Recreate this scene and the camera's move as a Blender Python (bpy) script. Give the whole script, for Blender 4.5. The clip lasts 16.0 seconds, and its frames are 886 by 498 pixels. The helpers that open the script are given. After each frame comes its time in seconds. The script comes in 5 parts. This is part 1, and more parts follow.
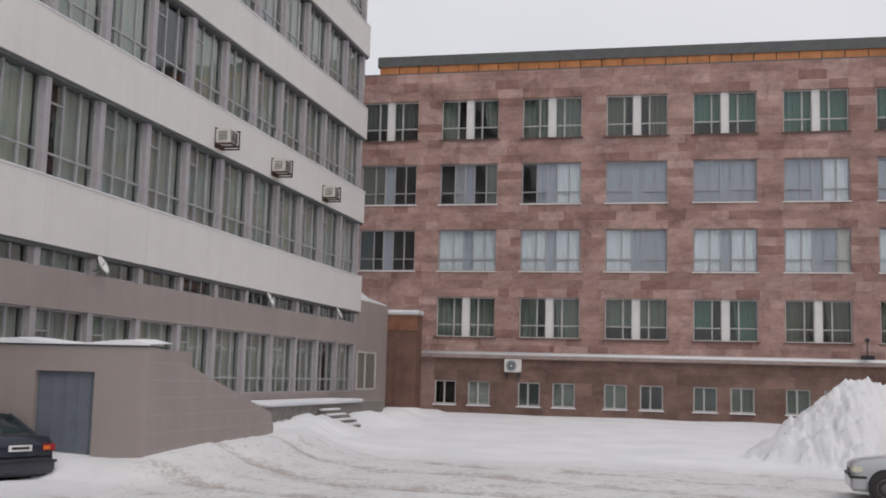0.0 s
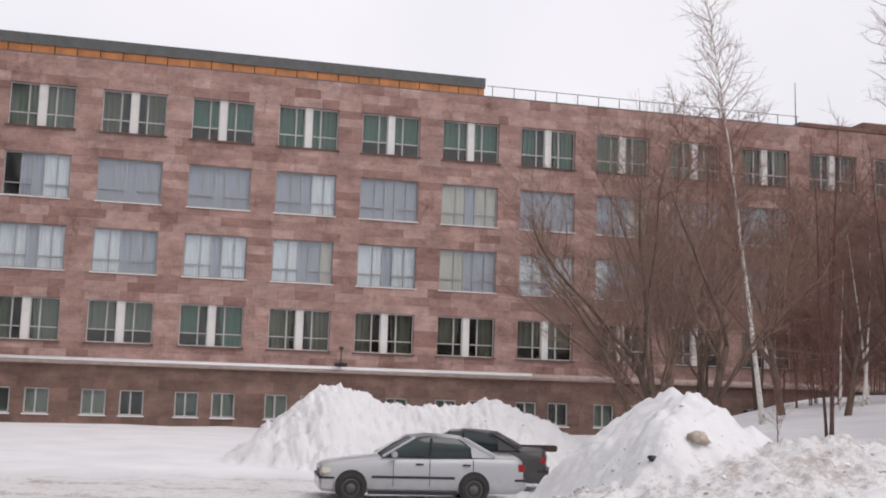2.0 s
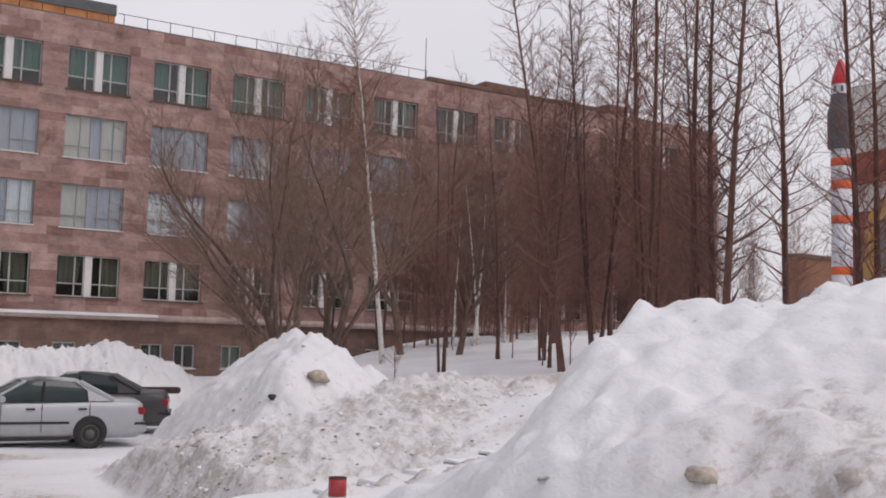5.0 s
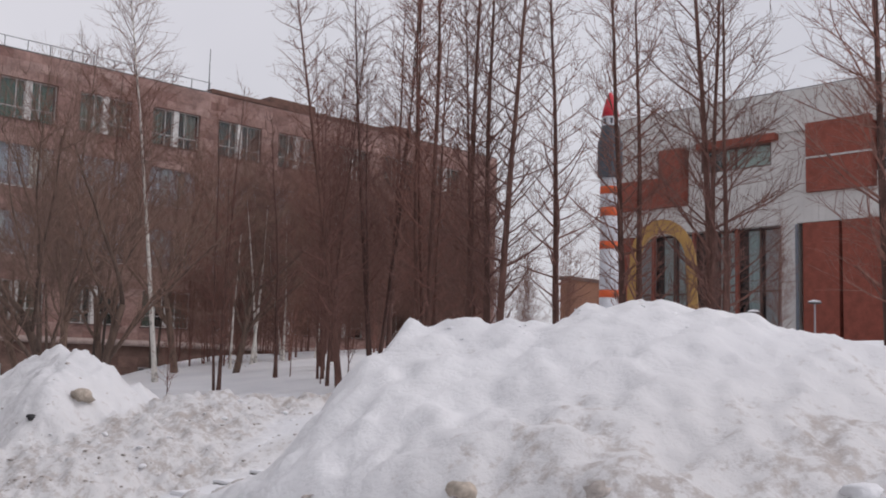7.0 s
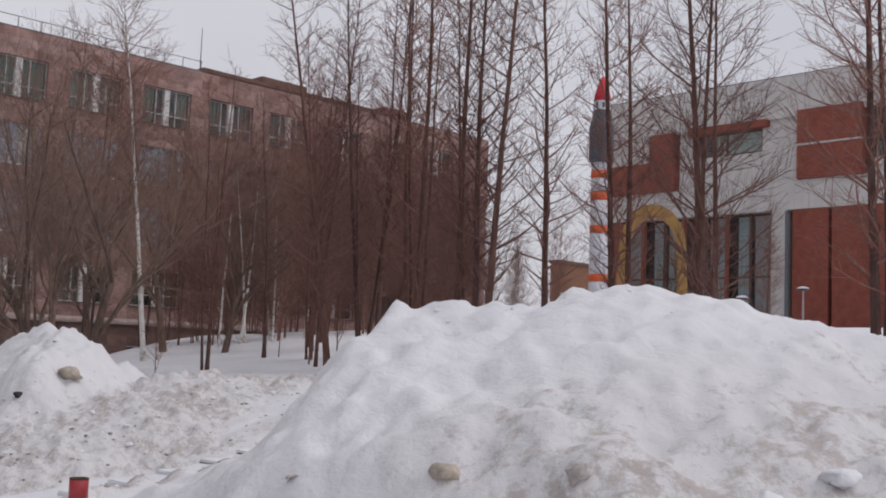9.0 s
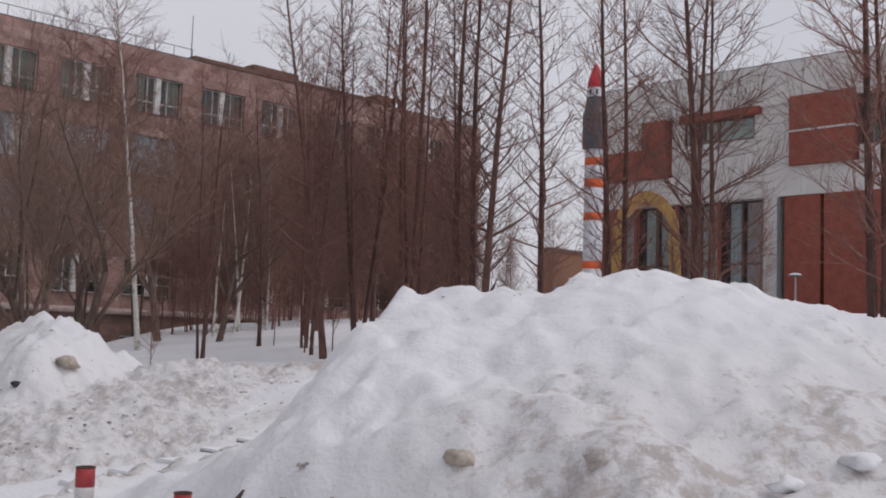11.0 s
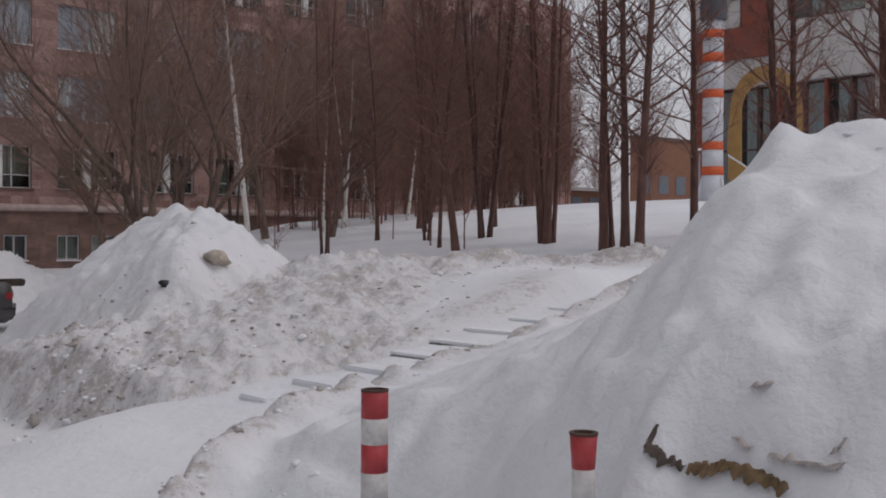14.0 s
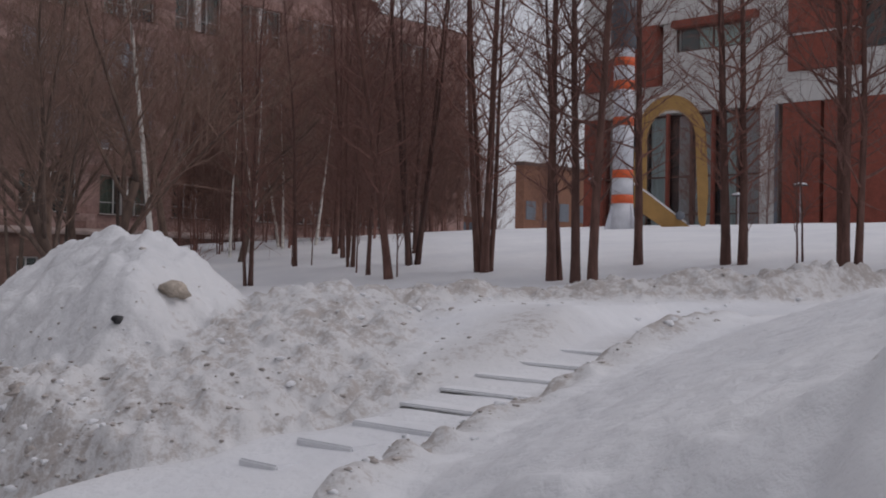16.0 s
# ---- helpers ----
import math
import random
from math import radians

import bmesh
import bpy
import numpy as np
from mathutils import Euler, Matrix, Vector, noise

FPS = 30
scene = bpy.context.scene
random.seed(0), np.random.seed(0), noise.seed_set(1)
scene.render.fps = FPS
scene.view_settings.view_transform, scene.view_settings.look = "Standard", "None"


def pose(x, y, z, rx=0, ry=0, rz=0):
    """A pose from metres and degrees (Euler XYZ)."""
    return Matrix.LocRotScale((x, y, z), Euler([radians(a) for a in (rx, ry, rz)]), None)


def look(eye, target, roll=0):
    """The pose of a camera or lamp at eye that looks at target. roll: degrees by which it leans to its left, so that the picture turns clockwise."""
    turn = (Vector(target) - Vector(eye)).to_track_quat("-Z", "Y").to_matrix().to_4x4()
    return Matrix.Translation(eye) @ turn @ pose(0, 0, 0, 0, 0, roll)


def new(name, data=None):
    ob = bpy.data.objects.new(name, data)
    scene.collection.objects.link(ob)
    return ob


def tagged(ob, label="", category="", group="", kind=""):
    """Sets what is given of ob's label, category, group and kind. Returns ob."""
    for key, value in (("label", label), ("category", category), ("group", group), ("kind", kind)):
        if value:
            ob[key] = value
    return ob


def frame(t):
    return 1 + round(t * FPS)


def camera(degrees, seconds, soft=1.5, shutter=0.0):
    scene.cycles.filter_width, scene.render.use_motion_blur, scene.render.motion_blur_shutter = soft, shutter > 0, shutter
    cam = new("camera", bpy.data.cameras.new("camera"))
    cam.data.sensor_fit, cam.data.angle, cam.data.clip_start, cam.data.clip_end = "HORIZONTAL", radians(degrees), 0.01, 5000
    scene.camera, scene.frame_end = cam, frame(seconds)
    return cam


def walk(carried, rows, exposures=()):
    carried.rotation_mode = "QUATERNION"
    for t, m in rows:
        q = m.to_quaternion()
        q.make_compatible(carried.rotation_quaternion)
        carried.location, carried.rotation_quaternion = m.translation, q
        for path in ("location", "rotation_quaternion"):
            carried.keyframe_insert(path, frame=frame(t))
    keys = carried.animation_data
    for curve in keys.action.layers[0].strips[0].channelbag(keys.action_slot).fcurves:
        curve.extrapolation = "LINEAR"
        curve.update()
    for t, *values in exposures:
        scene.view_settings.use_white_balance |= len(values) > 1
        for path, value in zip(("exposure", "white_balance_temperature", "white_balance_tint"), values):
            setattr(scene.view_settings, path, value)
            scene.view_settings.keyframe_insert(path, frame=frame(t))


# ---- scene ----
# ---- camera ----
cam = camera(44.15, 16.0, soft=1.9)
PATH = [
    (0.0, pose(-0.000, -0.000, 2.400, 96.74, -1.52, 12.88)),
    (0.5, pose(-0.121, -0.021, 2.401, 97.37, -1.29, 5.58)),
    (1.0, pose(-0.129, 0.044, 2.408, 97.41, -1.45, 0.86)),
    (1.5, pose(-0.063, 0.055, 2.381, 97.66, -1.73, -4.65)),
    (2.0, pose(-0.015, 0.080, 2.395, 97.76, -1.75, -13.63)),
    (2.5, pose(0.000, 0.061, 2.397, 97.31, -1.53, -19.97)),
    (3.0, pose(0.001, 0.059, 2.387, 95.63, -0.85, -24.36)),
    (3.5, pose(-0.014, 0.021, 2.377, 95.20, -0.82, -27.17)),
    (4.0, pose(-0.014, 0.002, 2.385, 94.96, -0.89, -27.14)),
    (4.5, pose(-0.006, 0.013, 2.392, 94.41, -1.29, -26.49)),
    (5.0, pose(0.062, 0.022, 2.377, 95.28, -1.46, -32.76)),
    (7.5, pose(0.112, -0.061, 2.373, 96.41, -1.62, -44.32)),
    (8.0, pose(0.102, -0.092, 2.389, 95.95, -1.71, -44.04)),
    (8.5, pose(0.104, -0.098, 2.393, 95.64, -2.31, -44.02)),
    (9.0, pose(0.120, -0.054, 2.376, 95.63, -2.20, -44.72)),
    (11.5, pose(0.086, 0.165, 2.346, 94.99, -1.91, -45.14)),
    (12.0, pose(0.228, 0.492, 2.314, 96.07, -1.40, -44.51)),
    (12.5, pose(0.279, 0.967, 2.275, 95.03, -2.07, -45.80)),
    (13.0, pose(0.361, 1.484, 2.235, 91.43, -1.06, -46.02)),
    (13.5, pose(0.440, 2.076, 2.224, 89.62, -0.25, -39.22)),
    (14.0, pose(0.512, 2.652, 2.187, 89.50, -0.28, -41.33)),
    (14.5, pose(0.583, 3.249, 2.185, 90.42, 1.49, -45.29)),
    (15.0, pose(0.592, 3.753, 2.192, 89.43, 0.29, -46.84)),
    (15.5, pose(0.568, 4.227, 2.231, 90.54, 0.10, -47.39)),
    (16.0, pose(0.535, 4.556, 2.261, 90.81, -0.98, -47.97)),
]
EXPOSURES = [(0.0, -0.21, 6500, 12), (0.7, -0.03, 6540, 13), (1.5, 0.10, 6560, 14), (2.5, 0.06, 6600, 16), (3.5, -0.08, 6620, 17), (5.0, -0.16, 6560, 17), (7.5, -0.35, 6410, 16), (9.0, -0.40, 6390, 16), (12.5, -0.44, 6370, 16), (13.5, -0.64, 6390, 15), (16.0, -0.88, 6310, 16)]
walk(cam, PATH, EXPOSURES)

# ---- light: an overcast winter sky ----
world = bpy.data.worlds.new("overcast_sky")
scene.world = world
world.use_nodes = True
wn, wl = world.node_tree.nodes, world.node_tree.links
sky = wn.new("ShaderNodeTexSky")
sky.sky_type = "NISHITA"
sky.sun_disc = False
sky.sun_elevation, sky.sun_rotation = radians(54), radians(147)
sky.air_density, sky.dust_density = 1.5, 4.0
sky_dim = wn.new("ShaderNodeMixRGB")
sky_dim.blend_type = "MULTIPLY"
sky_dim.inputs[0].default_value = 1.0
sky_dim.inputs[2].default_value = (0.10, 0.10, 0.10, 1)
cloud_mix = wn.new("ShaderNodeMixRGB")
cloud_mix.inputs[0].default_value = 0.86
wtc = wn.new("ShaderNodeTexCoord")
wnoise = wn.new("ShaderNodeTexNoise")
wnoise.inputs["Scale"].default_value = 1.6
wnoise.inputs["Detail"].default_value = 4
wramp = wn.new("ShaderNodeValToRGB")
wramp.color_ramp.elements[0].position, wramp.color_ramp.elements[1].position = 0.3, 0.7
wramp.color_ramp.elements[0].color = (0.70, 0.715, 0.755, 1)
wramp.color_ramp.elements[1].color = (0.90, 0.90, 0.92, 1)
wl.new(wtc.outputs["Generated"], wnoise.inputs["Vector"])
wl.new(wnoise.outputs["Fac"], wramp.inputs[0])
wl.new(sky.outputs[0], sky_dim.inputs[1])
wl.new(sky_dim.outputs[0], cloud_mix.inputs[1])
wl.new(wramp.outputs[0], cloud_mix.inputs[2])
wl.new(cloud_mix.outputs[0], wn["Background"].inputs[0])
wn["Background"].inputs[1].default_value = 1.08
sun = new("sun", bpy.data.lights.new("sun", "SUN"))
sun.data.energy, sun.data.angle, sun.data.color = 0.98, radians(40), (1.0, 0.97, 0.93)
sun.matrix_world = look((0, 0, 40), (-16, 24.5, 0))


# ---- materials ----
def base_mat(name, col, rough=0.8, metal=0.0):
    m = bpy.data.materials.new(name)
    m.use_nodes = True
    b = m.node_tree.nodes["Principled BSDF"]
    b.inputs["Base Color"].default_value = (*col, 1)
    b.inputs["Roughness"].default_value = rough
    b.inputs["Metallic"].default_value = metal
    return m, m.node_tree.nodes, m.node_tree.links, b


def noise_node(n, l, scale, detail=4, rough=0.55, stretch=(1, 1, 1)):
    tc, mp, ns = n.new("ShaderNodeTexCoord"), n.new("ShaderNodeMapping"), n.new("ShaderNodeTexNoise")
    mp.inputs["Scale"].default_value = stretch
    ns.inputs["Scale"].default_value, ns.inputs["Detail"].default_value, ns.inputs["Roughness"].default_value = scale, detail, rough
    l.new(tc.outputs["Object"], mp.inputs[0])
    l.new(mp.outputs[0], ns.inputs["Vector"])
    return ns


def ramp_node(n, l, src, p0, p1, c0=(0, 0, 0, 1), c1=(1, 1, 1, 1)):
    r = n.new("ShaderNodeValToRGB")
    r.color_ramp.elements[0].position, r.color_ramp.elements[1].position = p0, p1
    r.color_ramp.elements[0].color, r.color_ramp.elements[1].color = c0, c1
    l.new(src, r.inputs[0])
    return r


def mix_node(n, l, fac, a, b, mode="MIX"):
    m = n.new("ShaderNodeMixRGB")
    m.blend_type = mode
    for i, v in ((0, fac), (1, a), (2, b)):
        if isinstance(v, (int, float)):
            m.inputs[i].default_value = v
        elif isinstance(v, tuple):
            m.inputs[i].default_value = (*v, 1) if len(v) == 3 else v
        else:
            l.new(v, m.inputs[i])
    return m


def bump_node(n, l, b, src, strength, dist):
    bp = n.new("ShaderNodeBump")
    bp.inputs["Strength"].default_value, bp.inputs["Distance"].default_value = strength, dist
    l.new(src, bp.inputs["Height"])
    l.new(bp.outputs[0], b.inputs["Normal"])


def worn(name, col, rough=0.8, metal=0.0, vary=0.25, scale=3.0, grain=40.0, bump=0.15, stretch=(1, 1, 1), streak=0.0):
    """Paint, stone or plaster with blotches and grain, and streaks that run down where streak is given."""
    m, n, l, b = base_mat(name, col, rough, metal)
    big, fine = noise_node(n, l, scale, 5, 0.6, stretch), noise_node(n, l, grain, 3)
    lo, hi = tuple(c * (1 - vary) for c in col), tuple(min(1, c * (1 + vary * 0.7)) for c in col)
    r = ramp_node(n, l, big.outputs["Fac"], 0.3, 0.72, (*lo, 1), (*hi, 1))
    g = ramp_node(n, l, fine.outputs["Fac"], 0.25, 0.75, (0.82, 0.82, 0.82, 1), (1.1, 1.1, 1.1, 1))
    out = mix_node(n, l, 1.0, r.outputs[0], g.outputs[0], "MULTIPLY")
    if streak:
        st = noise_node(n, l, 1.0, 4, 0.6, (2.2, 2.2, 0.18))
        sr = ramp_node(n, l, st.outputs["Fac"], 0.52, 0.75, (1, 1, 1, 1), (1 - streak, 1 - streak * 1.05, 1 - streak * 1.1, 1))
        out = mix_node(n, l, 1.0, out.outputs[0], sr.outputs[0], "MULTIPLY")
    l.new(out.outputs[0], b.inputs["Base Color"])
    if bump:
        bump_node(n, l, b, fine.outputs["Fac"], bump, 0.01)
    return m


def stone_mat(name, lo, mid, hi, rough=0.85):
    """Cladding slabs, each of its own tone, with rust and damp stains over them."""
    m, n, l, b = base_mat(name, mid, rough)
    geo, info = n.new("ShaderNodeNewGeometry"), n.new("ShaderNodeObjectInfo")
    add = n.new("ShaderNodeMath")
    add.operation = "ADD"
    l.new(geo.outputs["Random Per Island"], add.inputs[0])
    l.new(info.outputs["Random"], add.inputs[1])
    fr = n.new("ShaderNodeMath")
    fr.operation = "FRACT"
    l.new(add.outputs[0], fr.inputs[0])
    r = n.new("ShaderNodeValToRGB")
    e = r.color_ramp.elements
    e[0].position, e[0].color = 0.0, (*lo, 1)
    e[1].position, e[1].color = 1.0, (*hi, 1)
    k = e.new(0.24)
    k.color = (*[c * 0.92 for c in mid], 1)
    k = e.new(0.6)
    k.color = (*mid, 1)
    l.new(fr.outputs[0], r.inputs[0])
    blot = noise_node(n, l, 0.75, 7, 0.72, (0.8, 1, 1.5))
    br = ramp_node(n, l, blot.outputs["Fac"], 0.36, 0.64, (0.60, 0.57, 0.57, 1), (1.16, 1.13, 1.12, 1))
    o = mix_node(n, l, 1.0, r.outputs[0], br.outputs[0], "MULTIPLY")
    st = noise_node(n, l, 0.8, 6, 0.7, (1, 1, 0.55))
    sr = ramp_node(n, l, st.outputs["Fac"], 0.56, 0.69, (0, 0, 0, 1), (0.7, 0.7, 0.7, 1))
    o2 = mix_node(n, l, sr.outputs[0], o.outputs[0], (0.13, 0.065, 0.05))
    fine = noise_node(n, l, 18, 4)
    fg = ramp_node(n, l, fine.outputs["Fac"], 0.3, 0.7, (0.86, 0.86, 0.86, 1), (1.08, 1.08, 1.08, 1))
    o3 = mix_node(n, l, 1.0, o2.outputs[0], fg.outputs[0], "MULTIPLY")
    l.new(o3.outputs[0], b.inputs["Base Color"])
    bump_node(n, l, b, fine.outputs["Fac"], 0.3, 0.015)
    return m


def glass_mat(name, tint, gloss=0.03):
    m, n, l, b = base_mat(name, tint)
    n.remove(b)
    tr, gl, mx, lw = n.new("ShaderNodeBsdfTransparent"), n.new("ShaderNodeBsdfGlossy"), n.new("ShaderNodeMixShader"), n.new("ShaderNodeLayerWeight")
    pw, fr = n.new("ShaderNodeMath"), n.new("ShaderNodeMath")
    pw.operation, fr.operation = "POWER", "MULTIPLY_ADD"
    lw.inputs[0].default_value, pw.inputs[1].default_value = 0.5, 4.5
    l.new(lw.outputs["Facing"], pw.inputs[0])
    l.new(pw.outputs[0], fr.inputs[0])
    fr.inputs[1].default_value, fr.inputs[2].default_value = 0.8, 0.05
    tr.inputs[0].default_value = (*tint, 1)
    gl.inputs["Roughness"].default_value = gloss
    wob = noise_node(n, l, 1.3, 2)
    bp = n.new("ShaderNodeBump")
    bp.inputs["Strength"].default_value, bp.inputs["Distance"].default_value = 0.12, 0.05
    l.new(wob.outputs["Fac"], bp.inputs["Height"])
    l.new(bp.outputs[0], gl.inputs["Normal"])
    l.new(fr.outputs[0], mx.inputs[0])
    l.new(tr.outputs[0], mx.inputs[1])
    l.new(gl.outputs[0], mx.inputs[2])
    l.new(mx.outputs[0], n["Material Output"].inputs[0])
    return m


def snow_mat(name, dirty):
    m, n, l, b = base_mat(name, (0.84, 0.85, 0.87), 0.65)
    b.inputs["Specular IOR Level"].default_value = 0.25
    big, mid, fine = noise_node(n, l, 0.5, 5), noise_node(n, l, 4.2, 5, 0.6), noise_node(n, l, 11, 6, 0.62)
    r = ramp_node(n, l, big.outputs["Fac"], 0.3, 0.7, (0.76, 0.77, 0.80, 1), (0.87, 0.875, 0.89, 1))
    out = r
    if dirty:
        at = n.new("ShaderNodeAttribute")
        at.attribute_name = "dirt"
        d1, d2 = noise_node(n, l, 1.5, 8, 0.78), noise_node(n, l, 9.5, 6, 0.74)
        s = n.new("ShaderNodeMath")
        s.operation = "ADD"
        l.new(d1.outputs["Fac"], s.inputs[0])
        l.new(d2.outputs["Fac"], s.inputs[1])
        s2 = n.new("ShaderNodeMath")
        s2.operation = "MULTIPLY_ADD"
        l.new(at.outputs["Fac"], s2.inputs[0])
        s2.inputs[1].default_value = 0.55
        l.new(s.outputs[0], s2.inputs[2])
        mr = n.new("ShaderNodeMapRange")
        l.new(s2.outputs[0], mr.inputs[0])
        for i, v in ((1, 1.28), (2, 1.47), (3, 0.0), (4, 0.76)):
            mr.inputs[i].default_value = v
        tone = ramp_node(n, l, d2.outputs["Fac"], 0.35, 0.65, (0.22, 0.18, 0.16, 1), (0.44, 0.385, 0.35, 1))
        # greys old snow by dirt; on the near heap this paints shade too
        aged_shade = n.new("ShaderNodeMath")
        aged_shade.operation = "MULTIPLY"
        l.new(at.outputs["Fac"], aged_shade.inputs[0])
        aged_shade.inputs[1].default_value = 0.9
        grey_snow = mix_node(n, l, aged_shade.outputs[0], r.outputs[0], (0.55, 0.53, 0.515))
        out = mix_node(n, l, mr.outputs[0], grey_snow.outputs[0], tone.outputs[0])
    l.new(out.outputs[0], b.inputs["Base Color"])
    h = mix_node(n, l, 0.09, mid.outputs["Fac"], fine.outputs["Fac"])
    bump_node(n, l, b, h.outputs[0], 0.45, 0.11)
    return m


def bark_mat(name, col, hi):
    m, n, l, b = base_mat(name, col, 0.9)
    ns, info = noise_node(n, l, 9, 4, 0.6, (1, 1, 0.25)), n.new("ShaderNodeObjectInfo")
    r = ramp_node(n, l, ns.outputs["Fac"], 0.3, 0.75, (*[c * 0.6 for c in col], 1), (*hi, 1))
    rr = ramp_node(n, l, info.outputs["Random"], 0.0, 1.0, (0.75, 0.75, 0.75, 1), (1.25, 1.2, 1.15, 1))
    o = mix_node(n, l, 1.0, r.outputs[0], rr.outputs[0], "MULTIPLY")
    l.new(o.outputs[0], b.inputs["Base Color"])
    bump_node(n, l, b, ns.outputs["Fac"], 0.6, 0.02)
    return m


SNOW_GROUND = snow_mat("snow_ground", True)
SNOW = snow_mat("snow_clean", False)
STONE = stone_mat("tuff_cladding", (0.285, 0.166, 0.144), (0.405, 0.262, 0.23), (0.475, 0.333, 0.298))
PLINTH = stone_mat("plinth_cladding", (0.16, 0.10, 0.082), (0.21, 0.135, 0.11), (0.245, 0.155, 0.128))
BROWN_PANEL = worn("brown_render", (0.175, 0.095, 0.074), vary=0.3, scale=1.2, streak=0.3)
MORTAR = worn("mortar", (0.32, 0.21, 0.185), vary=0.2)
ORANGE = worn("rusty_orange_sheet", (0.50, 0.20, 0.07), 0.6, vary=0.3, scale=1.2, streak=0.25)
RUST_BOARD = worn("rust_brown_board", (0.27, 0.125, 0.075), vary=0.35, scale=2.0, streak=0.3)
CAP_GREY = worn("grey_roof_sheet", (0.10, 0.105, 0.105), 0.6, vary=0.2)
WHITE_BAND = worn("pale_cladding", (0.71, 0.69, 0.66), 0.7, vary=0.05, scale=0.4, streak=0.06, bump=0.05)
GREY_CLAD = worn("grey_brown_cladding", (0.34, 0.29, 0.272), 0.7, vary=0.1, scale=0.5, streak=0.1, bump=0.06)
PILASTER = worn("grey_pilaster", (0.40, 0.375, 0.385), 0.7, vary=0.12)
FRAME_GREY = worn("grey_window_frame", (0.40, 0.39, 0.40), 0.6, vary=0.2)
FRAME_PALE = worn("pale_window_frame", (0.55, 0.54, 0.52), 0.6, vary=0.2)
FRAME_RUST = worn("rusty_brown_sill", (0.14, 0.085, 0.07), 0.8, vary=0.3)
WHITE_PAINT = worn("white_paint", (0.72, 0.71, 0.69), 0.6, vary=0.1)
GLASS = glass_mat("window_glass", (0.92, 0.95, 0.94))
GLASS_BLUE = glass_mat("window_glass_bluish", (0.95, 0.97, 0.99))
# near-black colour that paints the shade of unlit rooms
ROOM_SHADE = worn("painted_room_shade", (0.035, 0.033, 0.032), 0.9, vary=0.3)
CURTAINS = [worn("curtain_" + k, c, 0.9, vary=0.22, scale=5, stretch=(3.0, 3.0, 0.15), bump=0.3) for k, c in (
    ("green", (0.075, 0.165, 0.132)), ("olive", (0.13, 0.13, 0.10)), ("pale_blue", (0.38, 0.40, 0.43)), ("white", (0.68, 0.72, 0.71)),
    ("cream", (0.52, 0.50, 0.42)), ("sage", (0.16, 0.185, 0.155)), ("dark", (0.06, 0.075, 0.07)), ("grey", (0.36, 0.36, 0.34)))]
HALL_DRAPE = worn("greenish_net_curtain", (0.36, 0.43, 0.395), 0.9, vary=0.3, scale=3, stretch=(3.0, 3.0, 0.2), bump=0.2)
CURTAIN_PALE = worn("curtain_unbleached", (0.40, 0.41, 0.36), 0.9, vary=0.2, scale=5, stretch=(3.0, 3.0, 0.15), bump=0.3)
GATE_BLUE = worn("grey_blue_gate", (0.15, 0.17, 0.20), 0.6, vary=0.12, streak=0.15)
BARK = bark_mat("bark_dark", (0.125, 0.062, 0.05), (0.19, 0.105, 0.086))
TWIG = bark_mat("twig_brown", (0.21, 0.10, 0.082), (0.29, 0.155, 0.128))
TWIG_PALE = bark_mat("twig_reddish_brown", (0.225, 0.118, 0.094), (0.31, 0.178, 0.144))
TWIG_WILLOW = bark_mat("twig_grey_brown", (0.265, 0.17, 0.135), (0.355, 0.24, 0.195))
BARK_WILLOW = bark_mat("bark_willow", (0.145, 0.10, 0.08), (0.22, 0.155, 0.125))
BARK_GREY = bark_mat("bark_grey_brown", (0.085, 0.062, 0.05), (0.15, 0.115, 0.095))
m_birch, bn, bl, bb = base_mat("birch_bark", (0.6, 0.57, 0.52), 0.8)
bnz = noise_node(bn, bl, 6, 5, 0.7, (1, 1, 0.7))
bl.new(ramp_node(bn, bl, bnz.outputs["Fac"], 0.34, 0.46, (0.10, 0.08, 0.07, 1), (0.72, 0.69, 0.64, 1)).outputs[0], bb.inputs["Base Color"])
BIRCH = m_birch
RED_PAINT = worn("red_paint", (0.42, 0.045, 0.05), 0.55, vary=0.25, scale=6)
BOLLARD_WHITE = worn("scuffed_white_paint", (0.62, 0.60, 0.58), 0.6, vary=0.2, scale=8)
RUST = worn("rusty_steel", (0.09, 0.05, 0.035), 0.85, vary=0.4, scale=9)
CONCRETE = worn("old_concrete", (0.24, 0.22, 0.20), 0.9, vary=0.25, scale=4)
ROCKET_RED = worn("rocket_red", (0.62, 0.03, 0.05), 0.5, vary=0.12)
ROCKET_ORANGE = worn("rocket_orange", (0.72, 0.12, 0.03), 0.55, vary=0.12)
ROCKET_WHITE = worn("rocket_white", (0.66, 0.67, 0.71), 0.55, vary=0.12, streak=0.12)
ROCKET_GREY = worn("rocket_grey", (0.085, 0.09, 0.105), 0.5, vary=0.2)
YELLOW = worn("ochre_paint", (0.40, 0.23, 0.07), 0.6, vary=0.2, scale=2)
C_WHITE = worn("pale_slab_cladding", (0.60, 0.585, 0.56), 0.75, vary=0.1, scale=0.6, streak=0.12)
C_RED = worn("red_brick_cladding", (0.27, 0.075, 0.05), 0.85, vary=0.25, scale=1.5, grain=14)
BRICK_FAR = worn("far_brown_brick", (0.25, 0.12, 0.075), 0.9, vary=0.2)
# dirty ice; also colours the painted shade in the slab's gaps
DIRT_AND_SHADE = worn("dirty_ice_and_shade", (0.47, 0.425, 0.395), 0.9, vary=0.45, scale=6)
STEP_EDGE = worn("wet_dark_concrete", (0.12, 0.105, 0.095), 0.85, vary=0.35, scale=7)
STEEL = worn("dark_steel", (0.10, 0.10, 0.105), 0.5, 0.6, vary=0.2)
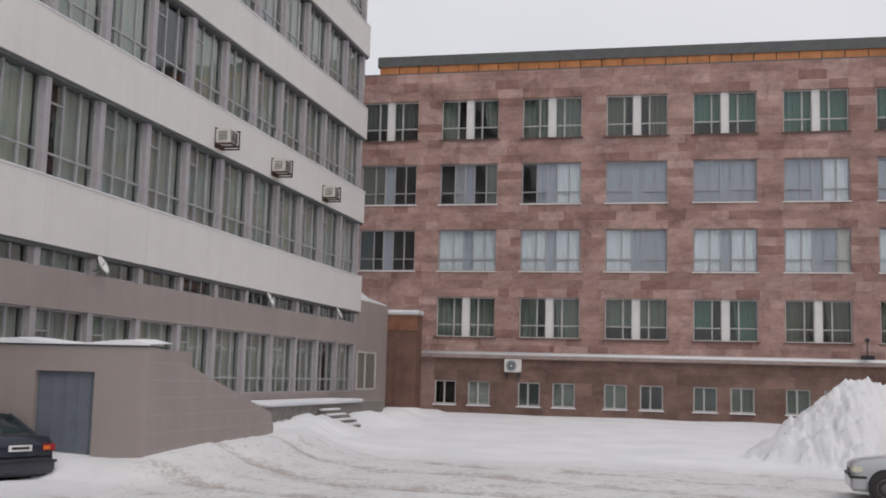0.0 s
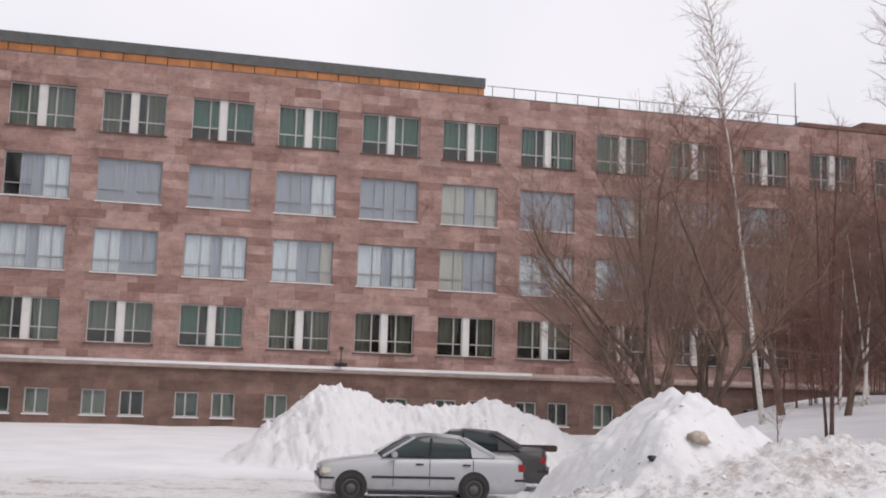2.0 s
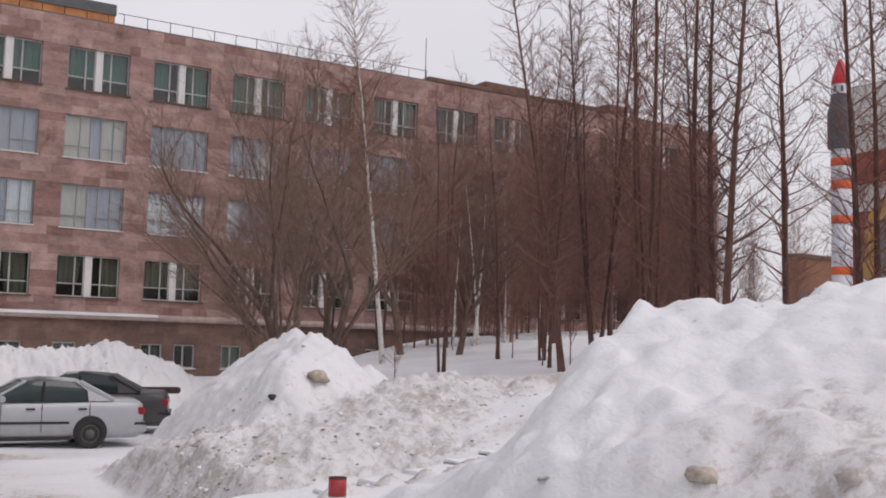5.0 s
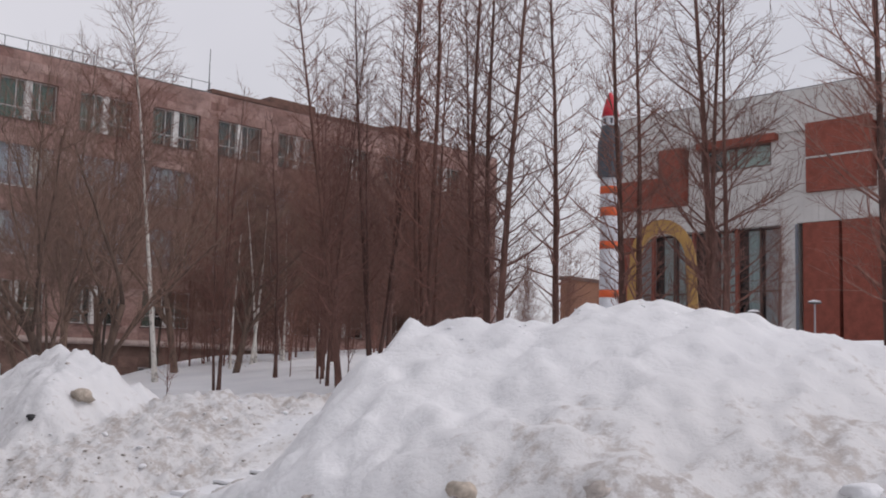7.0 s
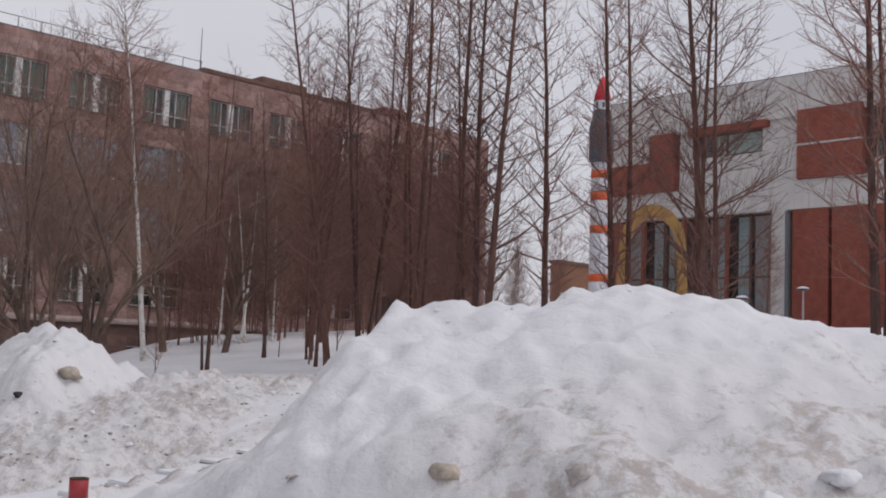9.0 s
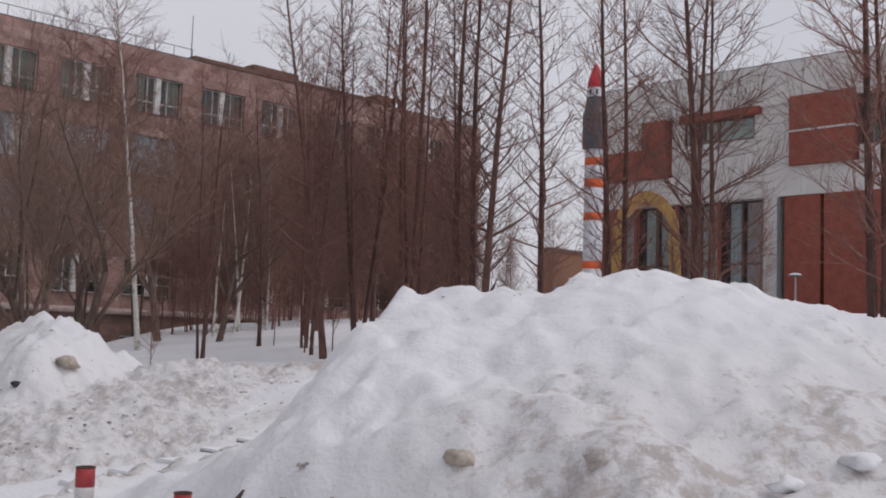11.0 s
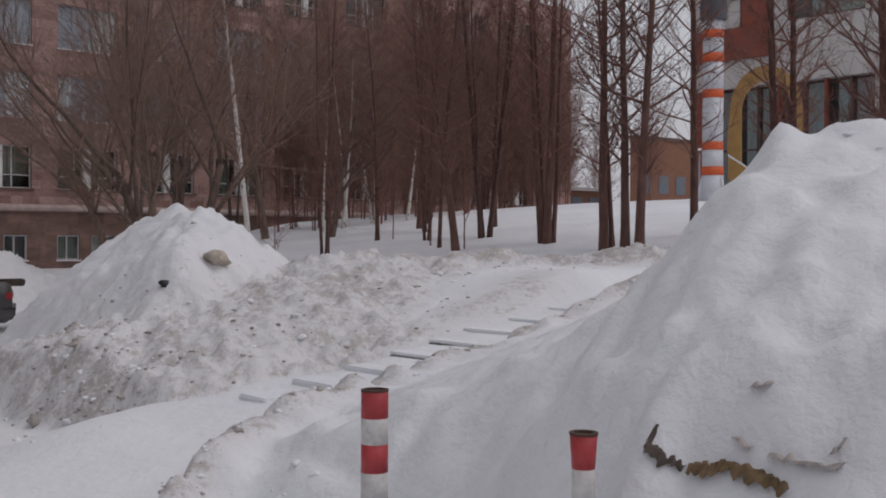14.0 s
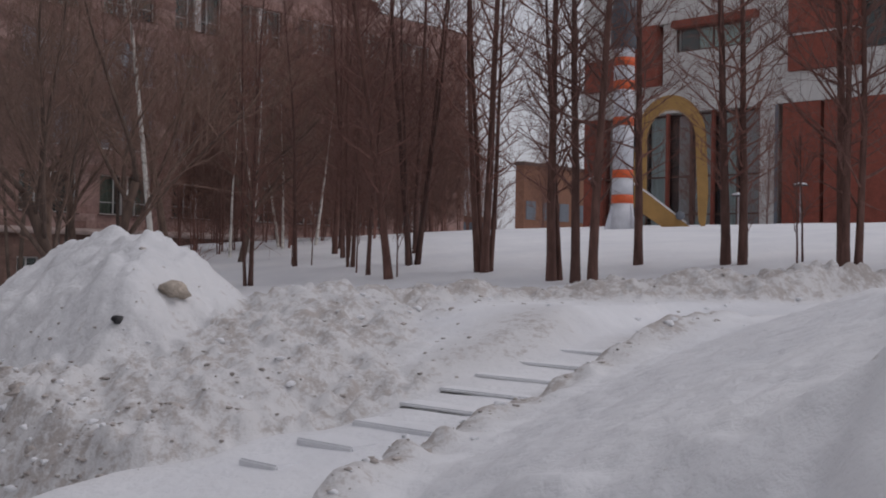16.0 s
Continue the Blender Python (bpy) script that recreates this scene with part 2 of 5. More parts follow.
PLASTIC = worn("yellowed_white_plastic", (0.62, 0.60, 0.54), 0.5, vary=0.1)
BLACK = worn("black_plastic", (0.018, 0.018, 0.02), 0.55, vary=0.2)


# ---- builders ----
class Shell:
    """Gathers boxes, tubes and strips into one mesh."""

    def __init__(self):
        self.v, self.f = [], []

    def quad(self, a, b, c, d):
        k = len(self.v)
        self.v += [a, b, c, d]
        self.f.append((k, k + 1, k + 2, k + 3))

    def box(self, x0, x1, y0, y1, z0, z1):
        k = len(self.v)
        self.v += [(x0, y0, z0), (x1, y0, z0), (x1, y1, z0), (x0, y1, z0), (x0, y0, z1), (x1, y0, z1), (x1, y1, z1), (x0, y1, z1)]
        self.f += [(k, k + 3, k + 2, k + 1), (k + 4, k + 5, k + 6, k + 7), (k, k + 1, k + 5, k + 4), (k + 1, k + 2, k + 6, k + 5),
                   (k + 2, k + 3, k + 7, k + 6), (k + 3, k, k + 4, k + 7)]
        return self

    def prism(self, pts, axis, a, b):
        """A polygon in the two other axes, drawn out along axis from a to b."""
        n, k = len(pts), len(self.v)
        for w in (a, b):
            for p, q in pts:
                self.v.append({"x": (w, p, q), "y": (p, w, q), "z": (p, q, w)}[axis])
        self.f += [tuple(range(k, k + n)), tuple(range(k + 2 * n - 1, k + n - 1, -1))]
        self.f += [(k + i, k + n + i, k + n + (i + 1) % n, k + (i + 1) % n) for i in range(n)]
        return self

    def tube(self, path, radii, n=6, cap=True):
        k0 = len(self.v)
        up = Vector((0.31, 0.95, 0.05))
        for i, p in enumerate(path):
            p = Vector(p)
            d = Vector(path[min(i + 1, len(path) - 1)]) - Vector(path[max(i - 1, 0)])
            d.normalize()
            s = d.cross(up)
            if s.length < 0.05:
                s = d.cross(Vector((1, 0, 0)))
            s.normalize()
            u = d.cross(s)
            for j in range(n):
                a = 2 * math.pi * j / n
                self.v.append(tuple(p + (s * math.cos(a) + u * math.sin(a)) * radii[i]))
        for i in range(len(path) - 1):
            for j in range(n):
                a, b = k0 + i * n + j, k0 + i * n + (j + 1) % n
                self.f.append((a, b, b + n, a + n))
        if cap:
            self.f.append(tuple(range(k0 + n - 1, k0 - 1, -1)))
            e = k0 + (len(path) - 1) * n
            self.f.append(tuple(range(e, e + n)))
        return self

    def lathe(self, prof, n=20, cx=0.0, cy=0.0):
        """prof: (radius, z) from the bottom up."""
        k0 = len(self.v)
        for r, z in prof:
            for j in range(n):
                a = 2 * math.pi * j / n
                self.v.append((cx + r * math.cos(a), cy + r * math.sin(a), z))
        for i in range(len(prof) - 1):
            for j in range(n):
                a, b = k0 + i * n + j, k0 + i * n + (j + 1) % n
                self.f.append((a, b, b + n, a + n))
        self.f.append(tuple(range(k0 + n - 1, k0 - 1, -1)))
        e = k0 + (len(prof) - 1) * n
        self.f.append(tuple(range(e, e + n)))
        return self

    def lattice(self, rects, d0, d1, along="x"):
        """One connected frame: the union of rectangles (a0, a1, z0, z1), from depth d0 to d1."""
        us, ws = sorted({r[i] for r in rects for i in (0, 1)}), sorted({r[i] for r in rects for i in (2, 3)})
        solid = {(i, j) for i in range(len(us) - 1) for j in range(len(ws) - 1)
                 if any(r[0] <= (us[i] + us[i + 1]) / 2 <= r[1] and r[2] <= (ws[j] + ws[j + 1]) / 2 <= r[3] for r in rects)}
        ids = {}

        def vert(i, j, s):
            if (i, j, s) not in ids:
                ids[i, j, s] = len(self.v)
                d = (d0, d1)[s]
                self.v.append((us[i], d, ws[j]) if along == "x" else (d, us[i], ws[j]))
            return ids[i, j, s]
        for i, j in solid:
            self.f.append((vert(i, j, 0), vert(i + 1, j, 0), vert(i + 1, j + 1, 0), vert(i, j + 1, 0)))
            self.f.append((vert(i, j + 1, 1), vert(i + 1, j + 1, 1), vert(i + 1, j, 1), vert(i, j, 1)))
            for di, dj, a, b in ((-1, 0, (i, j + 1), (i, j)), (1, 0, (i + 1, j), (i + 1, j + 1)), (0, -1, (i, j), (i + 1, j)), (0, 1, (i + 1, j + 1), (i, j + 1))):
                if (i + di, j + dj) not in solid:
                    self.f.append((vert(*b, 0), vert(*a, 0), vert(*a, 1), vert(*b, 1)))
        return self

    def mesh(self, name, mat, smooth=False):
        me = bpy.data.meshes.new(name)
        me.from_pydata(self.v, [], self.f)
        me.materials.append(mat)
        if smooth:
            me.shade_smooth()
        me.update()
        return me


def part(name, shape, mat, parent=None, label="", smooth=False, at=None):
    """Links a Shell, or a mesh made before, as one object under parent."""
    me = shape.mesh(name, mat, smooth) if isinstance(shape, Shell) else shape
    ob = new(name, me)
    if parent:
        ob.parent = parent
    if at:
        ob.location = at
    if label:
        tagged(ob, label)
    return ob


def bevelled(shape, mat, name, width, segments=2):
    bm = bmesh.new()
    me = shape.mesh(name, mat)
    bm.from_mesh(me)
    bmesh.ops.remove_doubles(bm, verts=bm.verts, dist=1e-5)
    bmesh.ops.bevel(bm, geom=bm.edges[:], offset=width, segments=segments, affect="EDGES", clamp_overlap=True)
    bm.to_mesh(me)
    bm.free()
    return me


def thing(name, label, category, at=(0, 0, 0), rz=0.0, group="", kind=""):
    ob = new(name)
    ob.matrix_world = pose(*at, 0, 0, rz)
    return tagged(ob, label, category, group, kind)


def smooth01(a, b, v):
    t = np.clip((v - a) / (b - a), 0, 1)
    return t * t * (3 - 2 * t)


# ---- ground ----
def ridge(X, Y, pts, slope, round_top=0.35):
    """Height of a heap whose crest runs along pts (x, y, z) and whose sides fall by slope."""
    best = np.full(X.shape, -50.0)
    for (x0, y0, z0), (x1, y1, z1) in zip(pts[:-1], pts[1:]):
        dx, dy = x1 - x0, y1 - y0
        t = np.clip(((X - x0) * dx + (Y - y0) * dy) / (dx * dx + dy * dy + 1e-9), 0, 1)
        d = np.hypot(X - x0 - t * dx, Y - y0 - t * dy)
        z = z0 + t * (z1 - z0) - slope * (np.sqrt(d * d + round_top ** 2) - round_top)
        best = np.maximum(best, z)
    return best


def smax(a, b, k=0.12):
    h = np.clip(0.5 + 0.5 * (a - b) / k, 0, 1)
    return b + (a - b) * h + k * h * (1 - h)


def lumps(X, Y, s, seed):
    """Smooth value noise, about -1 to 1, with cells of s metres."""
    gx, gy = X / s + seed * 17.3, Y / s - seed * 9.1
    ix, iy = np.floor(gx).astype(int), np.floor(gy).astype(int)
    fx, fy = gx - ix, gy - iy
    fx, fy = fx * fx * (3 - 2 * fx), fy * fy * (3 - 2 * fy)

    def h(i, j):
        n = (i * 374761393 + j * 668265263 + seed * 1274126177) & 0x7FFFFFFF
        n = ((n ^ (n >> 13)) * 1103515245) & 0x7FFFFFFF
        return ((n ^ (n >> 16)) & 0xFFFF) / 32767.5 - 1

    return (h(ix, iy) * (1 - fx) + h(ix + 1, iy) * fx) * (1 - fy) + (h(ix, iy + 1) * (1 - fx) + h(ix + 1, iy + 1) * fx) * fy


STEP_X = [5.42, 6.0, 6.58, 7.16, 7.66, 8.14, 8.64, 9.2]
STEP_Z = [0.78, 0.86, 0.94, 1.03, 1.12, 1.21, 1.30, 1.39]


def terrain(X, Y):
    """Height of the snow and its dirt, which on the near heap includes painted shade."""
    X, Y = np.asarray(X, float), np.asarray(Y, float)
    park = 0.72 - 0.5 * smooth01(2, 16, Y) + 0.45 * smooth01(28, 55, Y)
    park = park + 0.45 * smooth01(-8.0, -11.0, X) * smooth01(19.3, 20.6, Y) * (1 - smooth01(29, 36, Y))
    hill = 1.8 + 3.6 * (1 - np.exp(-np.maximum(0, X - 16) / 26)) * (1 - 0.34 * smooth01(33, 56, Y))
    x1 = 4.5 + 4.5 * smooth01(12, 18, Y) + np.maximum(0, Y - 30) * 0.70
    w = 6 + np.maximum(0, Y - 30) * 0.30
    T = smooth01(0, 1, (X - x1) / w) * smooth01(-6, 3, Y + X * 0.25)
    z = park * (1 - T) + hill * T
    # the flight of broad steps, hollowed out of the snow
    run = np.interp(X, [3.0, 4.6] + STEP_X + [10.2, 12.5, 16.0], [0.48, 0.66] + [s + 0.026 for s in STEP_Z] + [1.52, 1.62, 1.8])
    ys = np.interp(X, [2.6, 4.0, 5.0, 6.24, 7.2, 8.5, 10.1, 12.5, 16.0], [7.6, 8.95, 9.35, 9.62, 9.80, 9.86, 9.75, 9.4, 8.6])
    yn = np.interp(X, [3.6, 4.4, 5.4, 6.4, 7.6, 9.2, 10.5, 12.5, 15.0], [12.3, 12.0, 11.75, 11.35, 11.05, 11.1, 11.3, 11.5, 11.0])
    wob = 0.16 * lumps(X, Y, 0.7, 51) + 0.08 * lumps(X, Y, 0.3, 52)
    lane = smooth01(-0.1, 0.3, Y - ys + 0.5 * wob) * (1 - smooth01(-0.25, 0.3, Y - yn + wob)) * smooth01(3.0, 4.6, X) * (1 - smooth01(12, 15, X))
    z = z * (1 - lane) + run * lane
    dirt = np.zeros_like(z)
    base = z.copy()

    def rubble(s=1.0):
        """Crumbled relief of shovelled snow, from fist to barrow size."""
        r = 0.30 * lumps(X, Y, 0.85 * s, 3) + 0.36 * lumps(X + 0.3 * Y, Y - 0.3 * X, 0.42 * s, 5) + 0.40 * lumps(X - 0.5 * Y, Y + 0.5 * X, 0.23 * s, 7)
        return r + 0.34 * np.abs(lumps(X + 0.7 * Y, Y - 0.7 * X, 0.14 * s, 13)) + 0.14 * lumps(X, Y, 0.075 * s, 15)

    def heap(pts, slope, top, d, rough, k=0.12, steep=0.0):
        nonlocal z, dirt
        h = ridge(X, Y, pts, slope, top) - steep
        h = h + rough * rubble()
        dirt = np.maximum(dirt, d * smooth01(-0.2, 0.15, h - z))
        z = smax(h, z, k)

    # heap beside the camera's way, cut off steeply along the bollards
    h = ridge(X, Y, [(5.15, 5.50, 2.68), (5.7, 4.88, 2.78), (6.1, 4.35, 2.91), (6.3, 4.1, 2.91), (6.6, 3.65, 2.80), (6.9, 3.2, 2.66), (7.05, 2.95, 2.40), (7.4, 2.5, 2.12), (8.2, 0.5, 1.95)], 0.455, 0.15)
    h = smax(h, ridge(X, Y, [(5.12, 5.50, 2.72), (5.7, 4.88, 2.80)], 1.05, 0.05), 0.08)
    # the flank that runs down to the edge of the steps
    past, side = np.maximum(0, -0.62 * (X - 5.12) + 0.78 * (Y - 5.5)), np.maximum(0, 0.78 * (X - 5.12) + 0.62 * (Y - 5.5) - 0.1)
    h = h - 0.62 * past - 0.5 * side
    flank = np.interp(X, [3.0, 4.6] + STEP_X + [10.2, 12.5, 16.0], [0.48, 0.66] + STEP_Z + [1.50, 1.60, 1.8]) + 0.08 + 0.33 * np.maximum(0, ys - Y)
    h = smax(h, np.minimum(flank, 2.12 + 0.12 * smooth01(8, 14, X) - 0.45 * np.maximum(0, 5.8 - Y)) - 0.5 * np.maximum(0, Y - ys), 0.25)
    n = 0.008 * lumps(X, Y, 1.1, 4) + 0.010 * lumps(X + 0.4 * Y, Y - 0.4 * X, 0.42, 6) + 0.011 * lumps(X - 0.6 * Y, Y + 0.6 * X, 0.23, 16) - 0.022 * np.abs(lumps(X, Y, 0.27, 8)) + 0.015 * lumps(X + Y, Y - X, 0.19, 9) + 0.024 * lumps(X - 0.3 * Y, Y + 0.3 * X, 0.11, 10)
    crest = np.exp(-((ridge(X, Y, [(5.12, 5.50, 0), (5.7, 4.95, 0), (6.25, 4.25, 0), (6.6, 3.65, 0), (7.0, 3.1, 0)], 1.0, 0.02) / 0.4) ** 2))
    h = h + crest * (0.018 * lumps(X, Y, 0.3, 17) + 0.03 * lumps(X, Y, 0.15, 18))
    face = 0.70 + 1.5 * (X - 3.06 + 0.10 * lumps(X, Y, 0.6, 2) - 0.8 * smooth01(5.0, 6.6, Y))
    h = -smax(-h, -face, 0.55) + n * (0.6 + 0.8 * smooth01(7.5, 5.8, Y)) - lane * 1.0
    h = h + (0.05 * lumps(X, Y, 0.42, 40) + 0.06 * lumps(X, Y, 0.2, 41)) * smooth01(3.2, 3.6, X) * (1 - smooth01(4.3, 5.2, X)) * (1 - lane)
    # grey tint: soiling, plus the shade of this slope put into colour
    soiled_shade = smooth01(5.0, 3.0, Y + 0.55 * (X - 4.0)) * smooth01(3.2, 4.0, X)
    dirt = np.maximum(dirt, smooth01(0, 0.4, h - z) * (0.16 + 0.40 * soiled_shade))
    z = smax(h, z, 0.10)
    z = z + soiled_shade * 0.05 * rubble(1.3)
    edge = np.exp(-((Y - ys + 0.02 - 0.10 * lumps(X, Y, 0.8, 12)) / 0.15) ** 2) * smooth01(2.9, 3.6, X) * (1 - smooth01(10.0, 11.5, X))
    bank = np.exp(-((Y - ys + 0.14) / 0.30) ** 2) * smooth01(2.7, 3.4, X) * (1 - smooth01(9.0, 10.6, X))
    dirt = np.maximum(dirt, np.maximum(0.80 * edge, 0.62 * bank))
    z = z + (0.12 + 0.14 * (1 - smooth01(4.5, 6.0, X))) * bank * (1 - smooth01(-0.10, 0.12, Y - ys)) + 0.04 * edge + 0.07 * np.maximum(edge, bank) * lumps(X, Y, 0.22, 14)
    # dirty heap across the steps, and the bank that goes on from it below the trees
    heap([(5.0, 12.9, 1.05), (6.4, 14.0, 1.84), (7.05, 14.8, 2.24), (7.5, 15.3, 2.46), (8.15, 18.0, 2.47), (8.5, 16.9, 2.30), (8.9, 16.1, 2.02), (9.2, 15.6, 1.7)], 0.80, 0.22, 0.24 + 0.32 * smooth01(14.8, 12.6, Y), 0.15, steep=0.45 * np.maximum(0, 6.6 - X) + 1.8 * np.maximum(0, 5.1 - X))
    heap([(6.6, 13.0, 1.2), (7.6, 13.6, 1.70), (8.4, 13.9, 1.86), (9.5, 14.3, 1.94), (11.0, 14.2, 1.96), (12.9, 13.3, 2.0), (14.4, 12.7, 2.10), (16.1, 11.5, 2.28), (18.5, 10.4, 2.5)], 0.31, 0.25, 0.57 + 0.11 * smooth01(9.5, 11.5, X), 0.20, k=0.12, steep=1.3 * np.maximum(0, 5.2 - X) + 1.1 * np.maximum(0, yn + 0.15 - Y))
    dirt = np.maximum(dirt, 0.56 * np.exp(-((Y - yn - 0.25 + wob) / 0.5) ** 2) * smooth01(3.9, 4.6, X) * (1 - smooth01(9.5, 11.0, X)))
    flat = np.exp(-(((X - 10.3) / 0.8) ** 2 + ((Y - 10.4) / 0.5) ** 2))
    dirt = np.maximum(dirt, 0.7 * flat)
    z = z + 0.05 * flat * rubble(0.8)
    z = z + 0.06 * rubble(0.7) * np.exp(-(((X - 7.2) / 1.6) ** 2 + ((Y - 15.4) / 2.2) ** 2))
    # heap beyond the parked cars
    heap([(3.0, 33.6, 1.2), (4.9, 34.6, 2.72), (6.4, 34.4, 2.14), (8.2, 34.0, 2.08), (10.0, 33.6, 2.30), (11.2, 33.3, 1.7), (12.8, 33.0, 0.9)], 0.80, 0.35, 0.30, 0.30)
    # far bank on the right of the near heap
    heap([(12.5, 6.5, 2.75), (14.6, 5.6, 2.85), (17.0, 4.0, 2.6)], 0.7, 0.5, 0.0, 0.08)
    # drift along the sloping wall, and the cleared edge beside the entrance steps
    heap([(-10.55, 20.6, 0.74), (-10.5, 23.5, 0.80), (-10.45, 27.0, 0.92), (-10.7, 29.0, 0.95)], 0.55, 0.25, 0.1, 0.10)
    heap([(-12.2, 30.5, 0.9), (-12.9, 34.5, 0.9), (-12.8, 37.6, 0.95)], 0.5, 0.3, 0.1, 0.2)
    heap([(-12.6, 41.6, 1.0), (-12.0, 43.6, 0.95), (-12.4, 46.0, 1.0)], 0.5, 0.3, 0.1, 0.22)
    heap([(-13.2, 48.0, 1.05), (-12.0, 51.5, 0.9)], 0.5, 0.3, 0.1, 0.12)
    z = z + 0.03 * lumps(X, Y, 2.3, 20) + 0.014 * lumps(X, Y, 0.6, 21) + 0.25 * smooth01(25, 60, X) * lumps(X, Y, 9.0, 22) * 0.3
    # trodden ruts in the yard
    yard = smooth01(10, 14, Y) * (1 - smooth01(27, 32, Y)) * (1 - smooth01(3, 6, X)) * smooth01(-13, -9, X)
    rut = np.maximum(0, np.sin((Y * 0.9 + X * 0.28 + 0.5 * lumps(X, Y, 3, 30)) * 2.2)) ** 6
    z = z - 0.06 * yard * rut + 0.035 * yard * lumps(X, Y, 0.9, 33) + 0.03 * yard * lumps(X + 0.5 * Y, Y - 0.5 * X, 0.5, 34)
    dirt = np.maximum(dirt, yard * (0.50 + 0.3 * rut))
    slush = (np.exp(-(((X - 2.2) / 3.0) ** 2 + ((Y - 21.6) / 0.7) ** 2)) + np.exp(-(((X - 0.6) / 2.0) ** 2 + ((Y - 20.2) / 0.35) ** 2))) + 0.9 * np.exp(-(((X - 1.2) / 1.6) ** 2 + ((Y - 18.6) / 0.9) ** 2))
    dirt = np.maximum(dirt, np.minimum(1, 1.3 * slush))
    return z, np.clip(dirt, 0, 1)


def ground_z(x, y):
    return float(terrain(np.array([x]), np.array([y]))[0][0])


def lines(stops):
    out = [stops[0][0]]
    for a, b, s in stops:
        n = max(1, round((b - a) / s))
        out += [a + (b - a) * (i + 1) / n for i in range(n)]
    return np.array(out)


def build_ground():
    gx = lines([(-900, -100, 100), (-100, -20, 8), (-20, -1, 0.5), (-1, 2.8, 0.12), (2.8, 9.6, 0.042), (9.6, 17, 0.075), (17, 20, 0.15), (20, 40, 0.6), (40, 100, 3), (100, 1000, 90)])
    gy = lines([(-600, -40, 80), (-40, -4, 3), (-4, 1, 0.4), (1, 2, 0.09), (2, 15.5, 0.05), (15.5, 20, 0.09), (20, 31, 0.2), (31, 37, 0.12), (37, 60, 0.6), (60, 120, 4), (120, 1400, 100)])
    X, Y = np.meshgrid(gx, gy)
    Z, dirt = terrain(X, Y)
    me = bpy.data.meshes.new("ground")
    nx, ny = len(gx), len(gy)
    co = np.stack([X, Y, Z], -1).reshape(-1, 3)
    i = (np.arange(ny - 1)[:, None] * nx + np.arange(nx - 1)[None]).ravel()
    me.from_pydata(co.tolist(), [], np.stack([i, i + 1, i + 1 + nx, i + nx], 1).tolist())
    at = me.attributes.new("dirt", "FLOAT", "POINT")
    at.data.foreach_set("value", dirt.ravel().astype(np.float32))
    me.materials.append(SNOW_GROUND)
    me.shade_smooth()
    return tagged(new("ground", me), "trodden and heaped snow over a sloping yard", "snow", kind="structure")


build_ground()


def clod(rng, r):
    """A broken lump of snow or ice."""
    bm = bmesh.new()
    bmesh.ops.create_icosphere(bm, subdivisions=2, radius=r)
    sx, sy, sz = rng.uniform(0.8, 1.4), rng.uniform(0.7, 1.2), rng.uniform(0.5, 0.8)
    off = Vector((rng.uniform(0, 50), rng.uniform(0, 50), 0))
    for v in bm.verts:
        k = 1 + 0.75 * noise.noise(v.co * (1.4 / r) + off) + 0.25 * noise.noise(v.co * (3.5 / r) + off)
        v.co = Vector((v.co.x * sx * k, v.co.y * sy * k, v.co.z * sz * k))
    return bm


def scatter(name, label, mat, places, seed, r0, r1):
    """Many lumps too small to count, lying on the snow."""
    rng = random.Random(seed)
    kinds = []
    for _ in range(6):
        bm = clod(rng, 1.0)
        bm.verts.index_update()
        kinds.append(([v.co.copy() for v in bm.verts], [tuple(v.index for v in f.verts) for f in bm.faces]))
        bm.free()
    V, F = [], []
    zs = terrain(np.array([p[0] for p in places]), np.array([p[1] for p in places]))[0]
    for (x, y), z in zip(places, zs):
        r = r0 + (r1 - r0) * rng.random() ** 3
        vs, fs = kinds[rng.randrange(6)]
        a, k = rng.uniform(0, 6.28), len(V)
        ca, sa = math.cos(a) * r, math.sin(a) * r
        V += [(x + v.x * ca - v.y * sa, y + v.x * sa + v.y * ca, z + v.z * r * 0.75 - r * 0.05) for v in vs]
        F += [tuple(i + k for i in f) for f in fs]
    me = bpy.data.meshes.new(name)
    me.from_pydata(V, [], F)
    me.materials.append(mat)
    me.shade_smooth()
    return tagged(new(name, me), label, "snow", kind="stuff")


rs = random.Random(5)


def along(pts, spread, n):
    out = []
    for _ in range(n):
        i = rs.randrange(len(pts) - 1)
        t = rs.random()
        out.append((pts[i][0] + t * (pts[i + 1][0] - pts[i][0]) + rs.gauss(0, spread), pts[i][1] + t * (pts[i + 1][1] - pts[i][1]) + rs.gauss(0, spread)))
    return out


dirty_line = [(4.9, 12.5), (6.2, 12.9), (8.0, 12.9), (10.0, 13.2), (12.5, 12.9), (14.4, 12.2), (16.0, 11.2)]
heap_foot = [(6.0, 16.2), (5.2, 14.2), (4.75, 12.9), (5.3, 12.5)]
lane_edge = [(3.2, 8.2), (4.0, 8.9), (5.0, 9.3), (6.24, 9.55), (7.2, 9.75), (8.5, 9.8), (10.1, 9.7)]
scatter("snow_lump", "broken lumps of white snow on a heap", SNOW, along(dirty_line, 0.8, 110) + along(heap_foot, 0.25, 50) + along([(5.1, 5.2), (6.4, 4.0)], 0.25, 24)
        + along(lane_edge, 0.22, 80) + along([(2.9, 7.4), (4.2, 8.0)], 0.3, 30) + along([(2.6, 33.2), (12.6, 32.6)], 0.7, 140), 11, 0.012, 0.055)
scatter("dirty_clod", "grey-brown clods of dirty ice on a snow heap", DIRT_AND_SHADE, along(dirty_line, 0.55, 230) + along(heap_foot, 0.28, 150) + along([(4.6, 12.4), (5.6, 12.4), (7.0, 12.0), (8.6, 12.0)], 0.35, 130)
